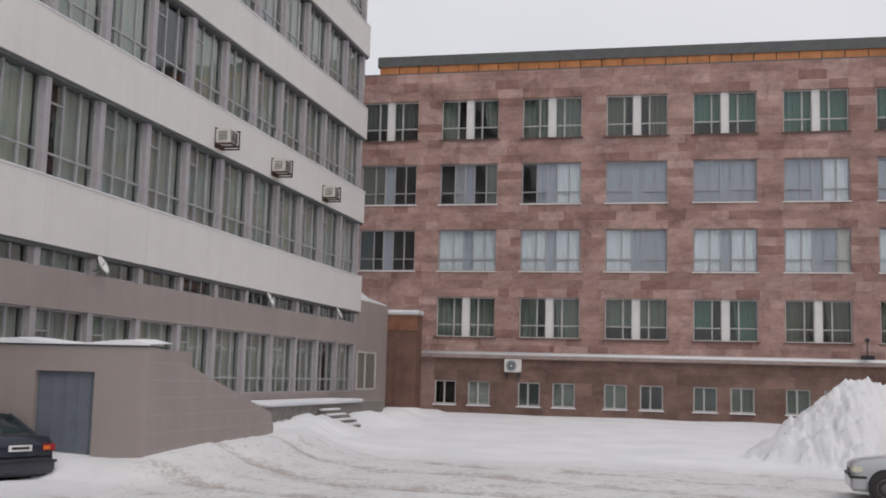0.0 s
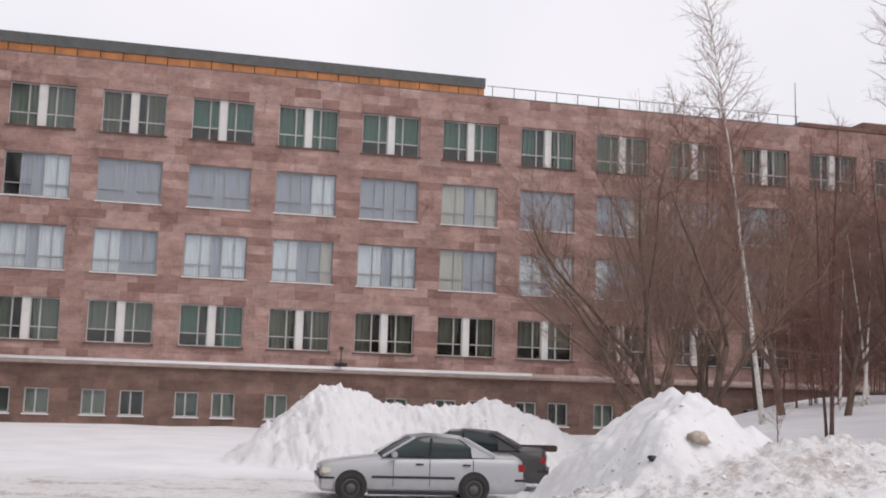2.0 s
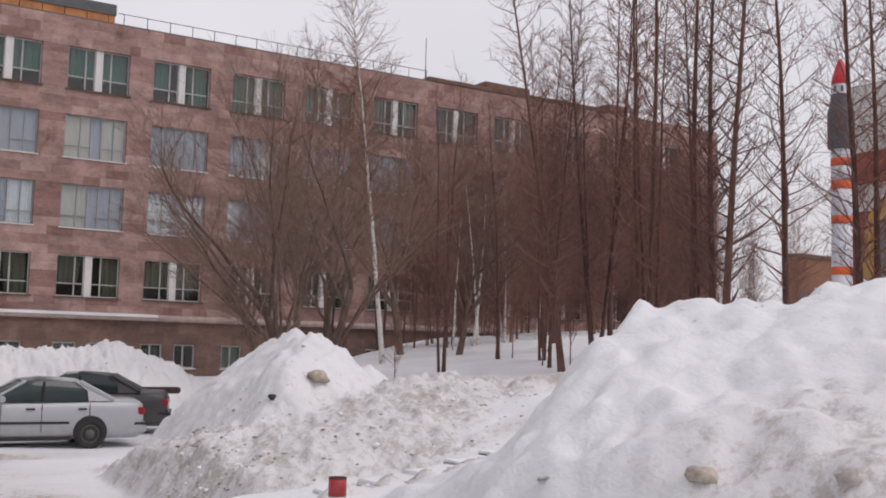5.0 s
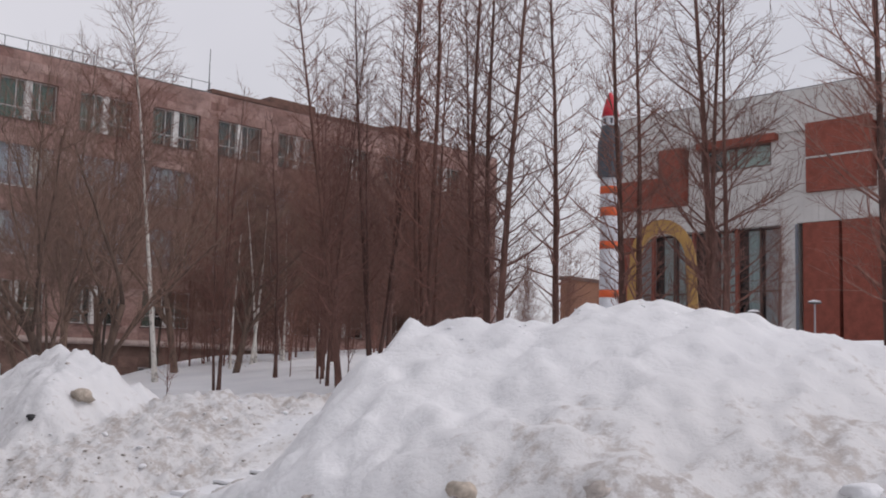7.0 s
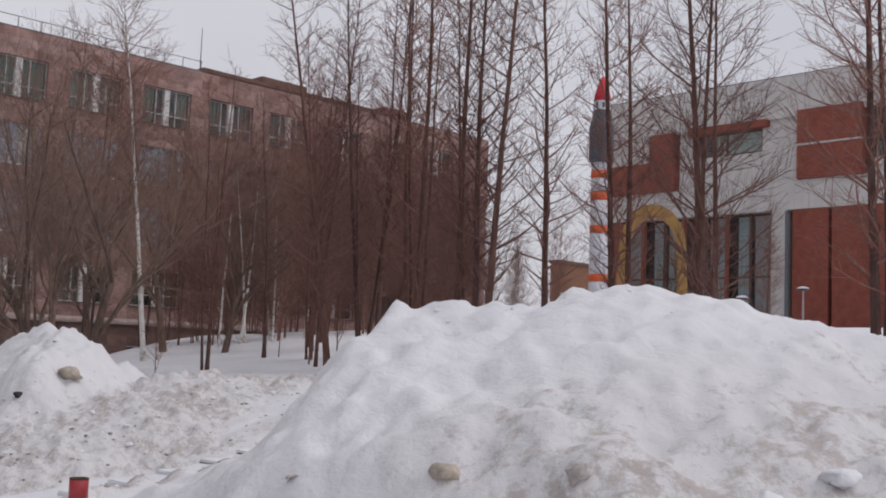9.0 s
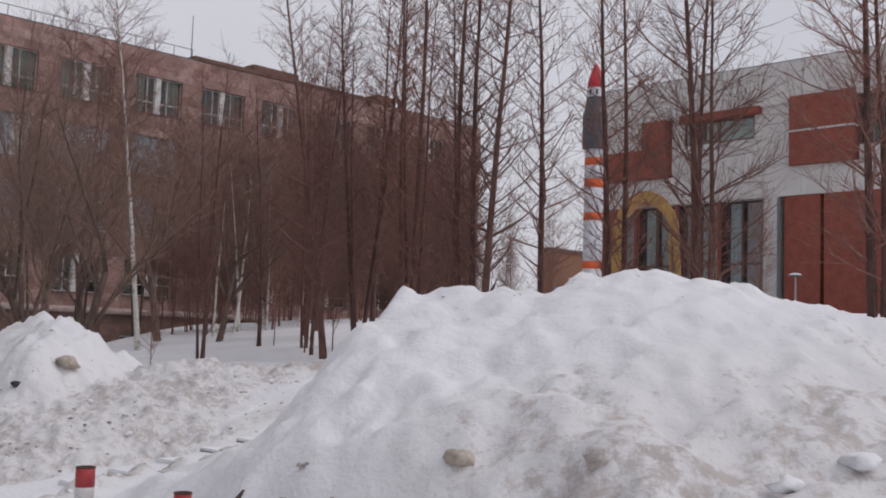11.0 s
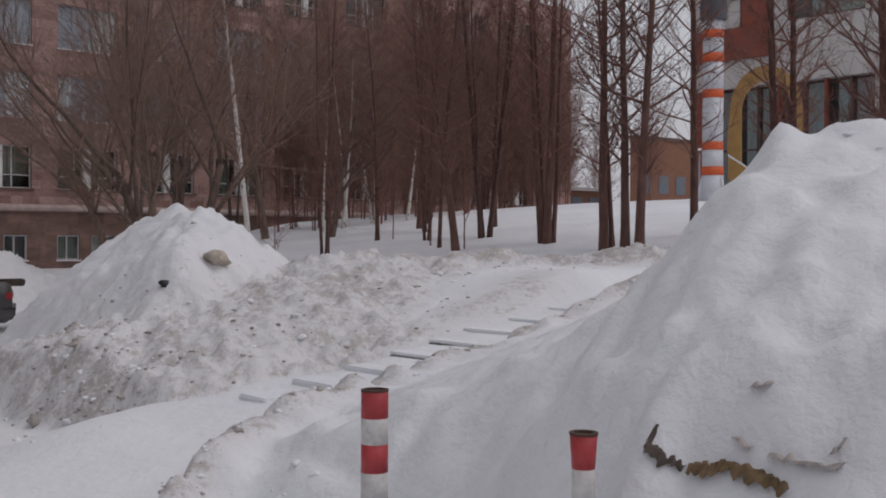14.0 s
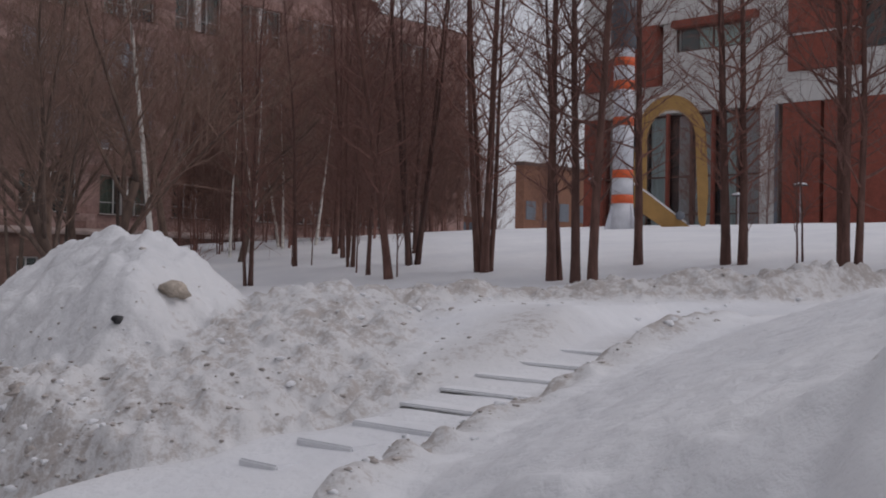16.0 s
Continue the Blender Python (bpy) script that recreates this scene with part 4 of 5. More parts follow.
part("slab", Shell().box(-15.0, -13.6, 33.8, 47.6, 0.1, 1.30), CONCRETE, terr)
part("snow_cap", bevelled(Shell().box(-14.98, -13.45, 33.8, 44.2, 1.31, 1.46), SNOW, "snow_cap", 0.06), None, terr, "thick snow on the terrace")
for i in range(4):
    part("step", bevelled(Shell().box(-13.6 + i * 0.30, -13.30 + i * 0.30, 38.9, 40.9, 0.1, 1.06 - 0.17 * i), CONCRETE, "step", 0.01), None, terr)
    part("step_snow", bevelled(Shell().box(-13.58 + i * 0.30, -13.34 + i * 0.30, 38.8, 40.8 - 0.12 * i, 1.065 - 0.17 * i, 1.15 - 0.17 * i), SNOW, "step_snow", 0.03), None, terr)

ac = thing("split_air_conditioner", "white outdoor air conditioner on the stone plinth", "air conditioner", (-9.35, BY - 0.34, 2.78))
part("case", bevelled(Shell().box(0, 0.84, 0, 0.30, 0, 0.66), WHITE_PAINT, "case", 0.02), None, ac)
fan = part("fan_guard", Shell().tube([(0.36 + 0.24 * math.cos(a), -0.012, 0.33 + 0.24 * math.sin(a)) for a in [k * math.pi / 10 for k in range(21)]], [0.018] * 21, 6, False), STEEL, ac)
fd = part("fan", Shell().lathe([(0.2, 0), (0.2, 0.006)], 18), GATE_BLUE, ac)
fd.matrix_basis = pose(0.36, -0.004, 0.33, 90, 0, 0)
part("hub", Shell().box(0.32, 0.40, -0.03, -0.012, 0.29, 0.37), WHITE_PAINT, ac)
part("bracket", Shell().box(0.08, 0.12, 0.0, 0.34, -0.3, 0.0).box(0.7, 0.74, 0.0, 0.34, -0.3, 0.0), STEEL, ac)
wc = thing("wall_floodlight", "small dark floodlight on a bracket by the ledge", "lamp", (7.9, BY - 0.05, 3.72))
part("bracket", Shell().tube([(0, 0, 0), (0, -0.35, 0.25), (0, -0.35, 0.9)], [0.03] * 3, 6), STEEL, wc)
part("head", bevelled(Shell().box(-0.3, 0.3, -0.55, -0.3, 0.05, 0.25), BLACK, "head", 0.02), None, wc)
part("globe", Shell().lathe([(0.03, 0.86), (0.11, 0.93), (0.11, 1.02), (0.03, 1.08)], 10, 0, -0.35), STEEL, wc)

for s in near:
    hz = s[3] - s[2]
    sl = part("stone_slab", cached(("slab", round(hz, 3)), lambda: Shell().box(0.003, 0.997, 0, 0.16, 0.0022, hz - 0.0022).mesh("stone_slab", STONE)), None, stone_house, at=(s[0], s[4], s[2]))
    sl.scale = (s[1] - s[0], 1, 1)


# ---- the public building up the hill ----
CX = 72.0
hall = thing("public_hall", "public hall with pale slab walls and red brick blocks", "building", (CX, 0, 0))
# solid box, its shade painted in, in place of the hall's interior
part("body", Shell().box(1.2, 30, -20, 54.0, 0, 23.4), ROOM_SHADE, hall, "near-black box painted as an unlit interior behind the glass")
part("end_wall", Shell().box(0.9, 30, 54.01, 54.5, 0, 23.6), C_WHITE, hall)
part("roof", Shell().box(0.3, 30, -20, 54.4, 23.6, 23.75), CAP_GREY, hall)
yy = 54.4
while yy > -20:
    ye = yy - 3.0
    part("upper_panel", Shell().box(0.0, 1.0, ye + 0.012, yy - 0.012, 20.55, 22.1), C_WHITE, hall)
    part("upper_panel", Shell().box(0.0, 1.0, ye + 0.012, yy - 0.012, 22.12, 23.6), C_WHITE, hall)
    part("band_panel", Shell().box(0.0, 1.0, ye + 0.012, yy - 0.012, 13.8, 15.9), C_WHITE, hall)
    yy = ye
for a, b, z0, z1 in ((50.2, 54.3, 18.3, 20.55), (46.2, 47.3, 15.9, 20.55), (37.3, 40.2, 15.9, 20.55), (40.2, 46.2, 15.9, 18.3), (26.0, 32.3, 15.9, 17.0), (-20, 24.0, 15.9, 20.55)):
    part("middle_wall", Shell().box(0.25, 1.0, a + 0.003, b - 0.003, z0, z1), C_WHITE, hall)
for b in ((47.4, 54.0, 15.9, 18.3), (47.6, 49.7, 18.3, 20.5), (32.4, 37.2, 15.9, 18.3), (32.4, 37.2, 18.42, 20.9), (39.6, 46.3, 20.05, 20.6), (24.0, 26.0, 16.0, 20.5)):
    part("brick_block", bevelled(Shell().box(-0.35, 0.9, b[0], b[1], b[2] + 0.003, b[3] - 0.003), C_RED, "brick_block", 0.03), None, hall, "red brick block")
part("ledge", Shell().box(-0.42, 0.5, 32.4, 37.2, 18.3, 18.42), C_WHITE, hall)
for a, b, z0, z1 in ((40.2, 46.2, 18.3, 20.05), (26.0, 32.3, 17.0, 20.5), (50.0, 51.0, 18.6, 20.3)):
    w = part("window", Shell().box(0.35, 0.5, a, a + 0.12, z0, z1).box(0.35, 0.5, b - 0.12, b, z0, z1).box(0.35, 0.5, (a + b) / 2 - 0.06, (a + b) / 2 + 0.06, z0, z1).box(0.36, 0.49, a, b, z0, z0 + 0.12).box(0.36, 0.49, a, b, z1 - 0.12, z1), FRAME_RUST, hall)
    part("pane", Shell().box(0.42, 0.43, a + 0.12, b - 0.12, z0 + 0.12, z1 - 0.12), GLASS, w).visible_shadow = False
    part("curtain", Shell().box(0.80, 0.82, a + 0.2, b - 0.2 - 0.25 * (b - a), z0, z1 - 0.05), HALL_DRAPE, w)
for a, b in ((52.4, 54.2), (35.0, 37.7), (28.6, 34.75), (20.0, 25.5)):
    part("brick_pier", bevelled(Shell().box(0.05, 1.1, a, b, 3.0, 13.79), C_RED, "brick_pier", 0.03), None, hall, "tall red brick pier")
part("concrete_pier", Shell().box(0.0, 1.0, 38.1, 39.3, 3.0, 13.79), C_WHITE, hall)
part("drainpipe", Shell().tube([(-0.1, 38.05, 4.0), (-0.1, 38.05, 13.7)], [0.11] * 2, 8), GATE_BLUE, hall)
for a, b in ((39.3, 52.4), (25.5, 28.6)):
    n = round((b - a) / 1.85)
    for i in range(n):
        y0, y1 = a + (b - a) * i / n, a + (b - a) * (i + 1) / n
        w = part("window", Shell().box(0.4, 0.6, y0, y0 + 0.1, 4.0, 13.79).box(0.4, 0.6, y0 + 0.1, y1, 9.0, 9.12).box(0.4, 0.6, y0 + 0.1, y1, 6.2, 6.3), FRAME_RUST, hall)
        part("pane", Shell().box(0.5, 0.51, y0 + 0.1, y1, 4.0, 13.7), GLASS_BLUE, w).visible_shadow = False
        part("curtain", Shell().box(0.85, 0.87, y0 + 0.15, y1 - 0.15 - 0.5 * (i % 2), 4.0, 13.6), HALL_DRAPE if i % 3 else CURTAINS[7], w)
    for i in range(0, n, 2):
        part("mullion", Shell().box(0.1, 0.45, a + (b - a) * i / n - 0.09, a + (b - a) * i / n + 0.09, 4.0, 13.79), C_RED, hall)

brick = thing("brick_annex", "distant low brown brick building behind the trees", "building", (0, 0, 0))
part("wall", Shell().box(97.6, 125, 80, 81.2, 3, 13.6), BRICK_FAR, brick)
part("roof", Shell().box(97.4, 125, 79.8, 81.3, 13.6, 14.0), FRAME_RUST, brick)
for i in range(7):
    part("window", bevelled(Shell().box(98 + i * 3.2, 99.8 + i * 3.2, 79.93, 80.05, 7.5, 9.6), GATE_BLUE, "window", 0.02), None, brick)
shed = thing("low_pavilion", "low brick pavilion with a pale flat roof", "building", (0, 0, 0))
part("wall", Shell().box(66.0, 70.5, 62, 70, 2.5, 6.2), BRICK_FAR, shed)
part("roof", Shell().box(65.7, 70.8, 61.7, 70.3, 6.2, 6.45), C_WHITE, shed)
for i in range(2):
    part("window", bevelled(Shell().box(66.5 + i * 2.1, 67.8 + i * 2.1, 61.94, 62.05, 4.4, 5.7), GATE_BLUE, "window", 0.02), None, shed)

# ---- the playground rocket and arch ----
rk = thing("rocket_model", "tall striped rocket model with a red nose cone", "rocket", (36.5, 27.7, 0))
gz = ground_z(36.5, 27.7) - 0.15


def ring(name, r0, z0, r1, z1, mat, label=""):
    part(name, Shell().lathe([(r0, z0), (r1, z1)], 24), mat, rk, label, True)


segs = [(gz, 4.73, 0), (4.73, 5.06, 1), (5.06, 5.71, 0), (5.71, 6.02, 1), (6.02, 7.73, 0), (7.73, 8.05, 1), (8.05, 9.11, 0), (9.11, 9.47, 1), (9.47, 10.04, 0), (10.04, 10.36, 1), (10.36, 10.72, 0)]
for z0, z1, k in segs:
    r = lambda z: 0.40 + max(0, 5.2 - z) * 0.05
    ring("ring" if k else "stage", r(z0) + 0.008 * k, z0, r(z1) + 0.008 * k, z1, ROCKET_ORANGE if k else ROCKET_WHITE)
part("upper_stage", Shell().lathe([(0.42, 10.72), (0.52, 10.78), (0.53, 12.2), (0.44, 12.5), (0.38, 12.95)], 24), ROCKET_GREY, rk, "dark grey upper stage")
part("collar", Shell().lathe([(0.37, 12.95), (0.34, 13.35)], 24), ROCKET_WHITE, rk)
for k in range(8):
    a = k * math.pi / 4
    part("collar_mark", Shell().box(-0.05, 0.05, -0.012, 0.012, 13.02, 13.25), ROCKET_GREY, rk).matrix_basis = Matrix.Translation((0.362 * math.cos(a), 0.362 * math.sin(a), 0)) @ Matrix.Rotation(a + math.pi / 2, 4, "Z")
part("nose_cone", Shell().lathe([(0.37, 13.36), (0.30, 13.75), (0.16, 14.2), (0.05, 14.42)], 24), ROCKET_RED, rk, "red nose cone", True)
for k in range(3):
    a = k * 2.1 + 0.4
    part("fin", Shell().prism([(0.38, gz), (0.75, gz), (0.42, gz + 1.1), (0.38, gz + 1.1)], "y", -0.03, 0.03), ROCKET_WHITE, rk).matrix_basis = Matrix.Rotation(a, 4, "Z")

arch = thing("playground_arch", "tall ochre-yellow playground arch with a slide", "playground", (41.9, 28.75, ground_z(41.9, 28.75)), -62)
W, HT = 1.25, 5.35
path = [(W * math.cos(a), HT - 1.6 + 1.6 * math.sin(a)) for a in [k * math.pi / 14 for k in range(15)]]
path = [(W * 1.05, 0), (W * 1.08, 1.6)] + path + [(-W * 1.05, 2.2), (-W * 0.95, 0.9)]
s = Shell()
for (x0, z0), (x1, z1) in zip(path[:-1], path[1:]):
    n0, n1 = Vector((x0, z0 - 2.6)).normalized() * 0.30, Vector((x1, z1 - 2.6)).normalized() * 0.30
    for ya, yb in ((-0.25, 0.25),):
        s.quad((x0 - n0.x, ya, z0 - n0.y), (x1 - n1.x, ya, z1 - n1.y), (x1 + n1.x, ya, z1 + n1.y), (x0 + n0.x, ya, z0 + n0.y))
        s.quad((x0 + n0.x, yb, z0 + n0.y), (x1 + n1.x, yb, z1 + n1.y), (x1 - n1.x, yb, z1 - n1.y), (x0 - n0.x, yb, z0 - n0.y))
        s.quad((x0 + n0.x, ya, z0 + n0.y), (x1 + n1.x, ya, z1 + n1.y), (x1 + n1.x, yb, z1 + n1.y), (x0 + n0.x, yb, z0 + n0.y))
        s.quad((x0 - n0.x, yb, z0 - n0.y), (x1 - n1.x, yb, z1 - n1.y), (x1 - n1.x, ya, z1 - n1.y), (x0 - n0.x, ya, z0 - n0.y))
part("hoop", s, YELLOW, arch)
part("slide", Shell().prism([(-1.5, 1.75), (-0.9, 1.35), (0.9, -0.05), (0.9, -0.3), (-0.2, -0.1), (-1.5, 0.8)], "y", -0.75, -0.3), YELLOW, arch, "yellow slide")
part("slide_snow", Shell().prism([(-1.5, 1.76), (-0.9, 1.36), (0.7, 0.12), (0.7, 0.2), (-0.9, 1.46), (-1.5, 1.86)], "y", -0.72, -0.33), SNOW, arch)
ball = part("ball", Shell().lathe([(0.03, 0.0), (0.16, 0.08), (0.2, 0.2), (0.16, 0.32), (0.03, 0.4)], 14), GATE_BLUE, arch, smooth=True)
ball.matrix_basis = pose(0.45, -0.85, 0.25)


def street_lamp(x, y, h, name="street_lamp"):
    o = thing(name, "slim lamp post with a snow-capped disc head", "lamp", (x, y, ground_z(x, y) - 0.1), 0, "lamp posts by the hall")
    part("post", Shell().tube([(0, 0, 0), (0, 0, h)], [0.07, 0.05], 8), PILASTER, o)
    part("arm", Shell().tube([(0, 0, h - 0.7), (0.25, 0.1, h - 0.1)], [0.03] * 2, 6), PILASTER, o)
    part("head", Shell().lathe([(0.06, h), (0.42, h + 0.05), (0.44, h + 0.09), (0.1, h + 0.2)], 18), STEEL, o, smooth=True)
    part("snow_cap", Shell().lathe([(0.42, h + 0.1), (0.33, h + 0.2), (0.08, h + 0.27)], 18), SNOW, o, smooth=True)
    return o


street_lamp(64.7, 33.06, 7.5 - ground_z(64.7, 33.06))
street_lamp(62.2, 35.9, 6.8 - ground_z(62.2, 35.9))
street_lamp(55.0, 41.5, 3.2)


# ---- trees ----
def limb(rng, p, d, length, r0, n, wander, lift):
    """Points of a branch from p along d, bending upwards by lift."""
    pts, d = [Vector(p)], Vector(d).normalized()
    for i in range(n):
        d = (d + Vector((rng.gauss(0, wander), rng.gauss(0, wander), rng.gauss(0, wander * 0.6) + lift))).normalized()
        pts.append(pts[-1] + d * (length / n))
    return pts


def tree_meshes(seed, height, stems, spread, density, trunk_r, first, angle=(32, 58), twig_len=0.75, droop=0.06, trunk_mat=None, twig_mat=None, twig_r=0.0074):
    """Trunk and crown of a leafless tree: stems, limbs, branches and fine twigs."""
    rng = random.Random(seed)
    trunk, crown = Shell(), Shell()
    for s in range(stems):
        a = 6.28 * s / stems + rng.uniform(-0.5, 0.5)
        lean = 0.0 if stems == 1 else rng.uniform(0.02, 0.085)
        hs = height * (1 if s == 0 else rng.uniform(0.7, 0.95))
        r = trunk_r * (1 if s == 0 else rng.uniform(0.6, 0.9))
        off = 0.0 if stems == 1 else trunk_r * 1.1
        n = 14
        spine = limb(rng, (off * math.cos(a), off * math.sin(a), -0.35), (lean * math.cos(a), lean * math.sin(a), 1), hs, r, n, 0.016, 0.03)
        rad = [r * (1.18 if i == 0 else 1) * (1 - 0.95 * (i / n) ** 0.68) + 0.006 for i in range(n + 1)]
        trunk.tube(spine, rad, 8)
        count = int(hs * density)
        for k in range(count):
            t = first + (0.985 - first) * ((k + rng.random()) / count)
            i = min(n - 1, int(t * n))
            f = t * n - i
            p = spine[i].lerp(spine[i + 1], f)
            axis = (spine[i + 1] - spine[i]).normalized()
            az = k * 2.4 + rng.uniform(-0.5, 0.5)
            el = radians(rng.uniform(*angle))
            side = Vector((math.cos(az), math.sin(az), 0))
            d = axis * math.cos(el) + side * math.sin(el)
            ln = spread * (1.05 - t) ** 0.6 * rng.uniform(0.55, 1.15)
            if t < first + 0.1:
                ln *= rng.uniform(0.3, 0.8)
            br = max(0.009, rad[i] * rng.uniform(0.22, 0.42))
            b = limb(rng, p, d, ln, br, 6, 0.09, droop)
            crown.tube(b, [br * (1 - 0.8 * q / 6) + 0.003 for q in range(7)], 4, False)
            for j in range(max(3, int(ln * 5.0))):
                u = rng.uniform(0.18, 1.0)
                q = min(5, int(u * 6))
                bp = b[q].lerp(b[q + 1], u * 6 - q)
                bd = (b[q + 1] - b[q]).normalized()
                td = (bd + Vector((rng.gauss(0, 0.6), rng.gauss(0, 0.6), rng.gauss(0.12, 0.45)))).normalized()
                tl = twig_len * rng.uniform(0.5, 1.3) * (1.15 - u * 0.5)
                tw = limb(rng, bp, td, tl, 0.006, 3, 0.13, droop)
                crown.tube([tw[0], tw[2], tw[3]], [twig_r, twig_r * 0.7, twig_r * 0.4], 3, False)
                for m in range(2):
                    v = rng.randrange(1, 3)
                    sd = (td + Vector((rng.gauss(0, 0.7), rng.gauss(0, 0.7), rng.gauss(0.1, 0.5)))).normalized()
                    crown.tube([tw[v], tw[v] + (sd + Vector((0, 0, droop))) * tl * 0.7], [twig_r * 0.6, twig_r * 0.35], 3, False)
    return trunk.mesh("trunk", trunk_mat or BARK, True), crown.mesh("crown", twig_mat or TWIG, True)


def willow_meshes(seed, lean, limbs=7):
    """A short leaning trunk that forks low into long spreading limbs with a haze of thin shoots."""
    rng = random.Random(seed)
    trunk, crown = Shell(), Shell()
    spine = limb(rng, (0, 0, -0.4), (lean[0], lean[1], 1), 3.4, 0.15, 7, 0.05, 0.0)
    trunk.tube(spine, [0.14 - 0.008 * k for k in range(8)], 8)
    for k in range(limbs):
        p = spine[min(7, 4 + k % 4)]
        az = 6.28 * k / limbs + rng.uniform(-0.3, 0.3)
        d = Vector((math.cos(az) * 0.75 + lean[0], math.sin(az) * 0.75 + lean[1], rng.uniform(0.75, 1.3)))
        ln, r0 = rng.uniform(3.6, 5.6), rng.uniform(0.04, 0.06)
        main = limb(rng, p, d, ln, r0, 8, 0.10, 0.045)
        trunk.tube(main, [r0 * (1 - 0.105 * q) + 0.004 for q in range(9)], 6)
        for m in range(15):
            u = rng.uniform(0.15, 1.0) * 7.99
            q = int(u)
            bp, bd = main[q].lerp(main[q + 1], u - q), (main[q + 1] - main[q]).normalized()
            sd = (bd + Vector((rng.gauss(0, 0.55), rng.gauss(0, 0.55), rng.gauss(0.15, 0.4)))).normalized()
            bl_ = rng.uniform(1.0, 2.4)
            br = limb(rng, bp, sd, bl_, 0.02, 5, 0.12, 0.06)
            crown.tube(br, [0.014 - 0.0022 * w for w in range(6)], 4, False)
            for w in range(11):
                v = rng.randrange(1, 6)
                td = (sd + Vector((rng.gauss(0, 0.6), rng.gauss(0, 0.6), rng.gauss(0.2, 0.45)))).normalized()
                tl = rng.uniform(0.4, 1.1)
                tip = br[v] + td * tl
                crown.tube([br[v], br[v] + td * tl * 0.5 + Vector((0, 0, -0.02)), tip], [0.0048, 0.0036, 0.002], 3, False)
                for c in range(2):
                    fd = (td + Vector((rng.gauss(0, 0.7), rng.gauss(0, 0.7), rng.gauss(0.1, 0.5)))).normalized()
                    crown.tube([br[v] + td * tl * 0.45, br[v] + td * tl * 0.45 + fd * tl * 0.55], [0.0032, 0.002], 3, False)
    return trunk.mesh("trunk", BARK_WILLOW, True), crown.mesh("crown", TWIG_WILLOW, True)


def tree(meshes, x, y, rz, scale, label, group="", lean=(0, 0)):
    o = thing("tree", label, "tree", (x, y, ground_z(x, y) - 0.05), rz, group)
    o.matrix_world = pose(x, y, ground_z(x, y) - 0.05, lean[0], lean[1], rz) @ Matrix.Diagonal((scale, scale, scale, 1))
    part("trunk", meshes[0], None, o)
    part("crown", meshes[1], None, o)
    return o


T_SINGLE = [tree_meshes(40 + k, 12.8, 1, 2.0, 5.6, 0.108, 0.14, (42, 74), 0.85) for k in range(3)]
T_MULTI = [tree_meshes(50 + k, 12.4, 3 + k, 1.7, 4.0, 0.088, 0.16, (36, 70)) for k in range(2)]
T_THIN = [tree_meshes(60 + k, 10.5, 1, 1.4, 6.2, 0.055, 0.2, (42, 74)) for k in range(2)]
T_TALL = tree_meshes(70, 13.5, 3, 2.6, 3.7, 0.11, 0.14, (40, 72), 0.95)
T_THICKET = [tree_meshes(80 + k, 11.5, 2, 2.6, 3.9, 0.042, 0.08, (25, 65), 1.15, 0.05, TWIG, TWIG_PALE, 0.010) for k in range(3)]
T_PALE_TOP = tree_meshes(90, 14.0, 2, 3.4, 2.6, 0.10, 0.35, (30, 62), 1.1, 0.03, BARK_GREY, TWIG_PALE, 0.010)
T_BIRCH = tree_meshes(95, 15.0, 1, 3.0, 5.2, 0.10, 0.36, (30, 62), 0.9, 0.0, BIRCH, TWIG_PALE, 0.007)
T_WHITE = [tree_meshes(97 + k, 8.0, 1, 1.1, 2.0, 0.09, 0.45, (35, 65), 0.7, 0.0, BIRCH, BARK_GREY) for k in range(2)]
T_WILLOW = [willow_meshes(110, (-0.36, 0.18)), willow_meshes(111, (0.12, -0.08), 5), willow_meshes(112, (0.25, -0.2), 9)]
T_SAPLING = tree_meshes(99, 2.6, 1, 0.5, 3.0, 0.022, 0.3)

NEAR = "leafless brown tree standing in deep snow"
row = "row of bare trees above the snow bank"
for k, (m, x, y, rz, sc, lean) in enumerate((
        (T_MULTI[0], 14.5, 22.5, 20, 0.64, (0, 0)), (T_SINGLE[0], 18.6, 25.9, 80, 0.62, (0, 0)), (T_MULTI[0], 18.66, 23.9, 10, 0.68, (0, 1)),
        (T_THIN[0], 17.5, 22.1, 60, 0.95, (0, -3)), (T_SINGLE[2], 16.86, 20.8, 140, 0.92, (2, 5)), (T_MULTI[1], 19.36, 22.5, 100, 1.0, (0, 0)),
        (T_MULTI[1], 18.56, 19.6, 230, 1.12, (0, 0)), (T_SINGLE[0], 17.44, 17.0, 200, 0.98, (0, 1)), (T_THIN[1], 17.6, 16.9, 250, 1.0, (0, -4)), (T_SINGLE[1], 17.3, 16.35, 250, 0.95, (0, -1)),
        (T_SINGLE[2], 17.05, 15.8, 300, 1.0, (0, 0)), (T_SINGLE[1], 20.05, 16.7, 30, 0.98, (0, 0)), (T_SINGLE[2], 20.15, 14.78, 170, 0.98, (0, 0)),
        (T_SINGLE[0], 20.1, 14.4, 15, 0.9, (-1, 4)), (T_TALL, 19.7, 12.15, 60, 0.98, (0, 0)), (T_TALL, 21.2, 9.1, 130, 1.05, (0, 0)),
        (T_MULTI[0], 20.6, 26.2, 90, 0.82, (0, 0)), (T_SINGLE[2], 21.5, 27.6, 0, 0.84, (0, 0)), (T_SINGLE[0], 23.4, 29.4, 300, 0.86, (0, 0)), (T_SINGLE[1], 22.0, 24.9, 120, 0.9, (0, 0)))):
    tree(m, x, y, rz, sc, NEAR if k % 2 else "tall bare tree with upright dark branches in snow", row, lean)
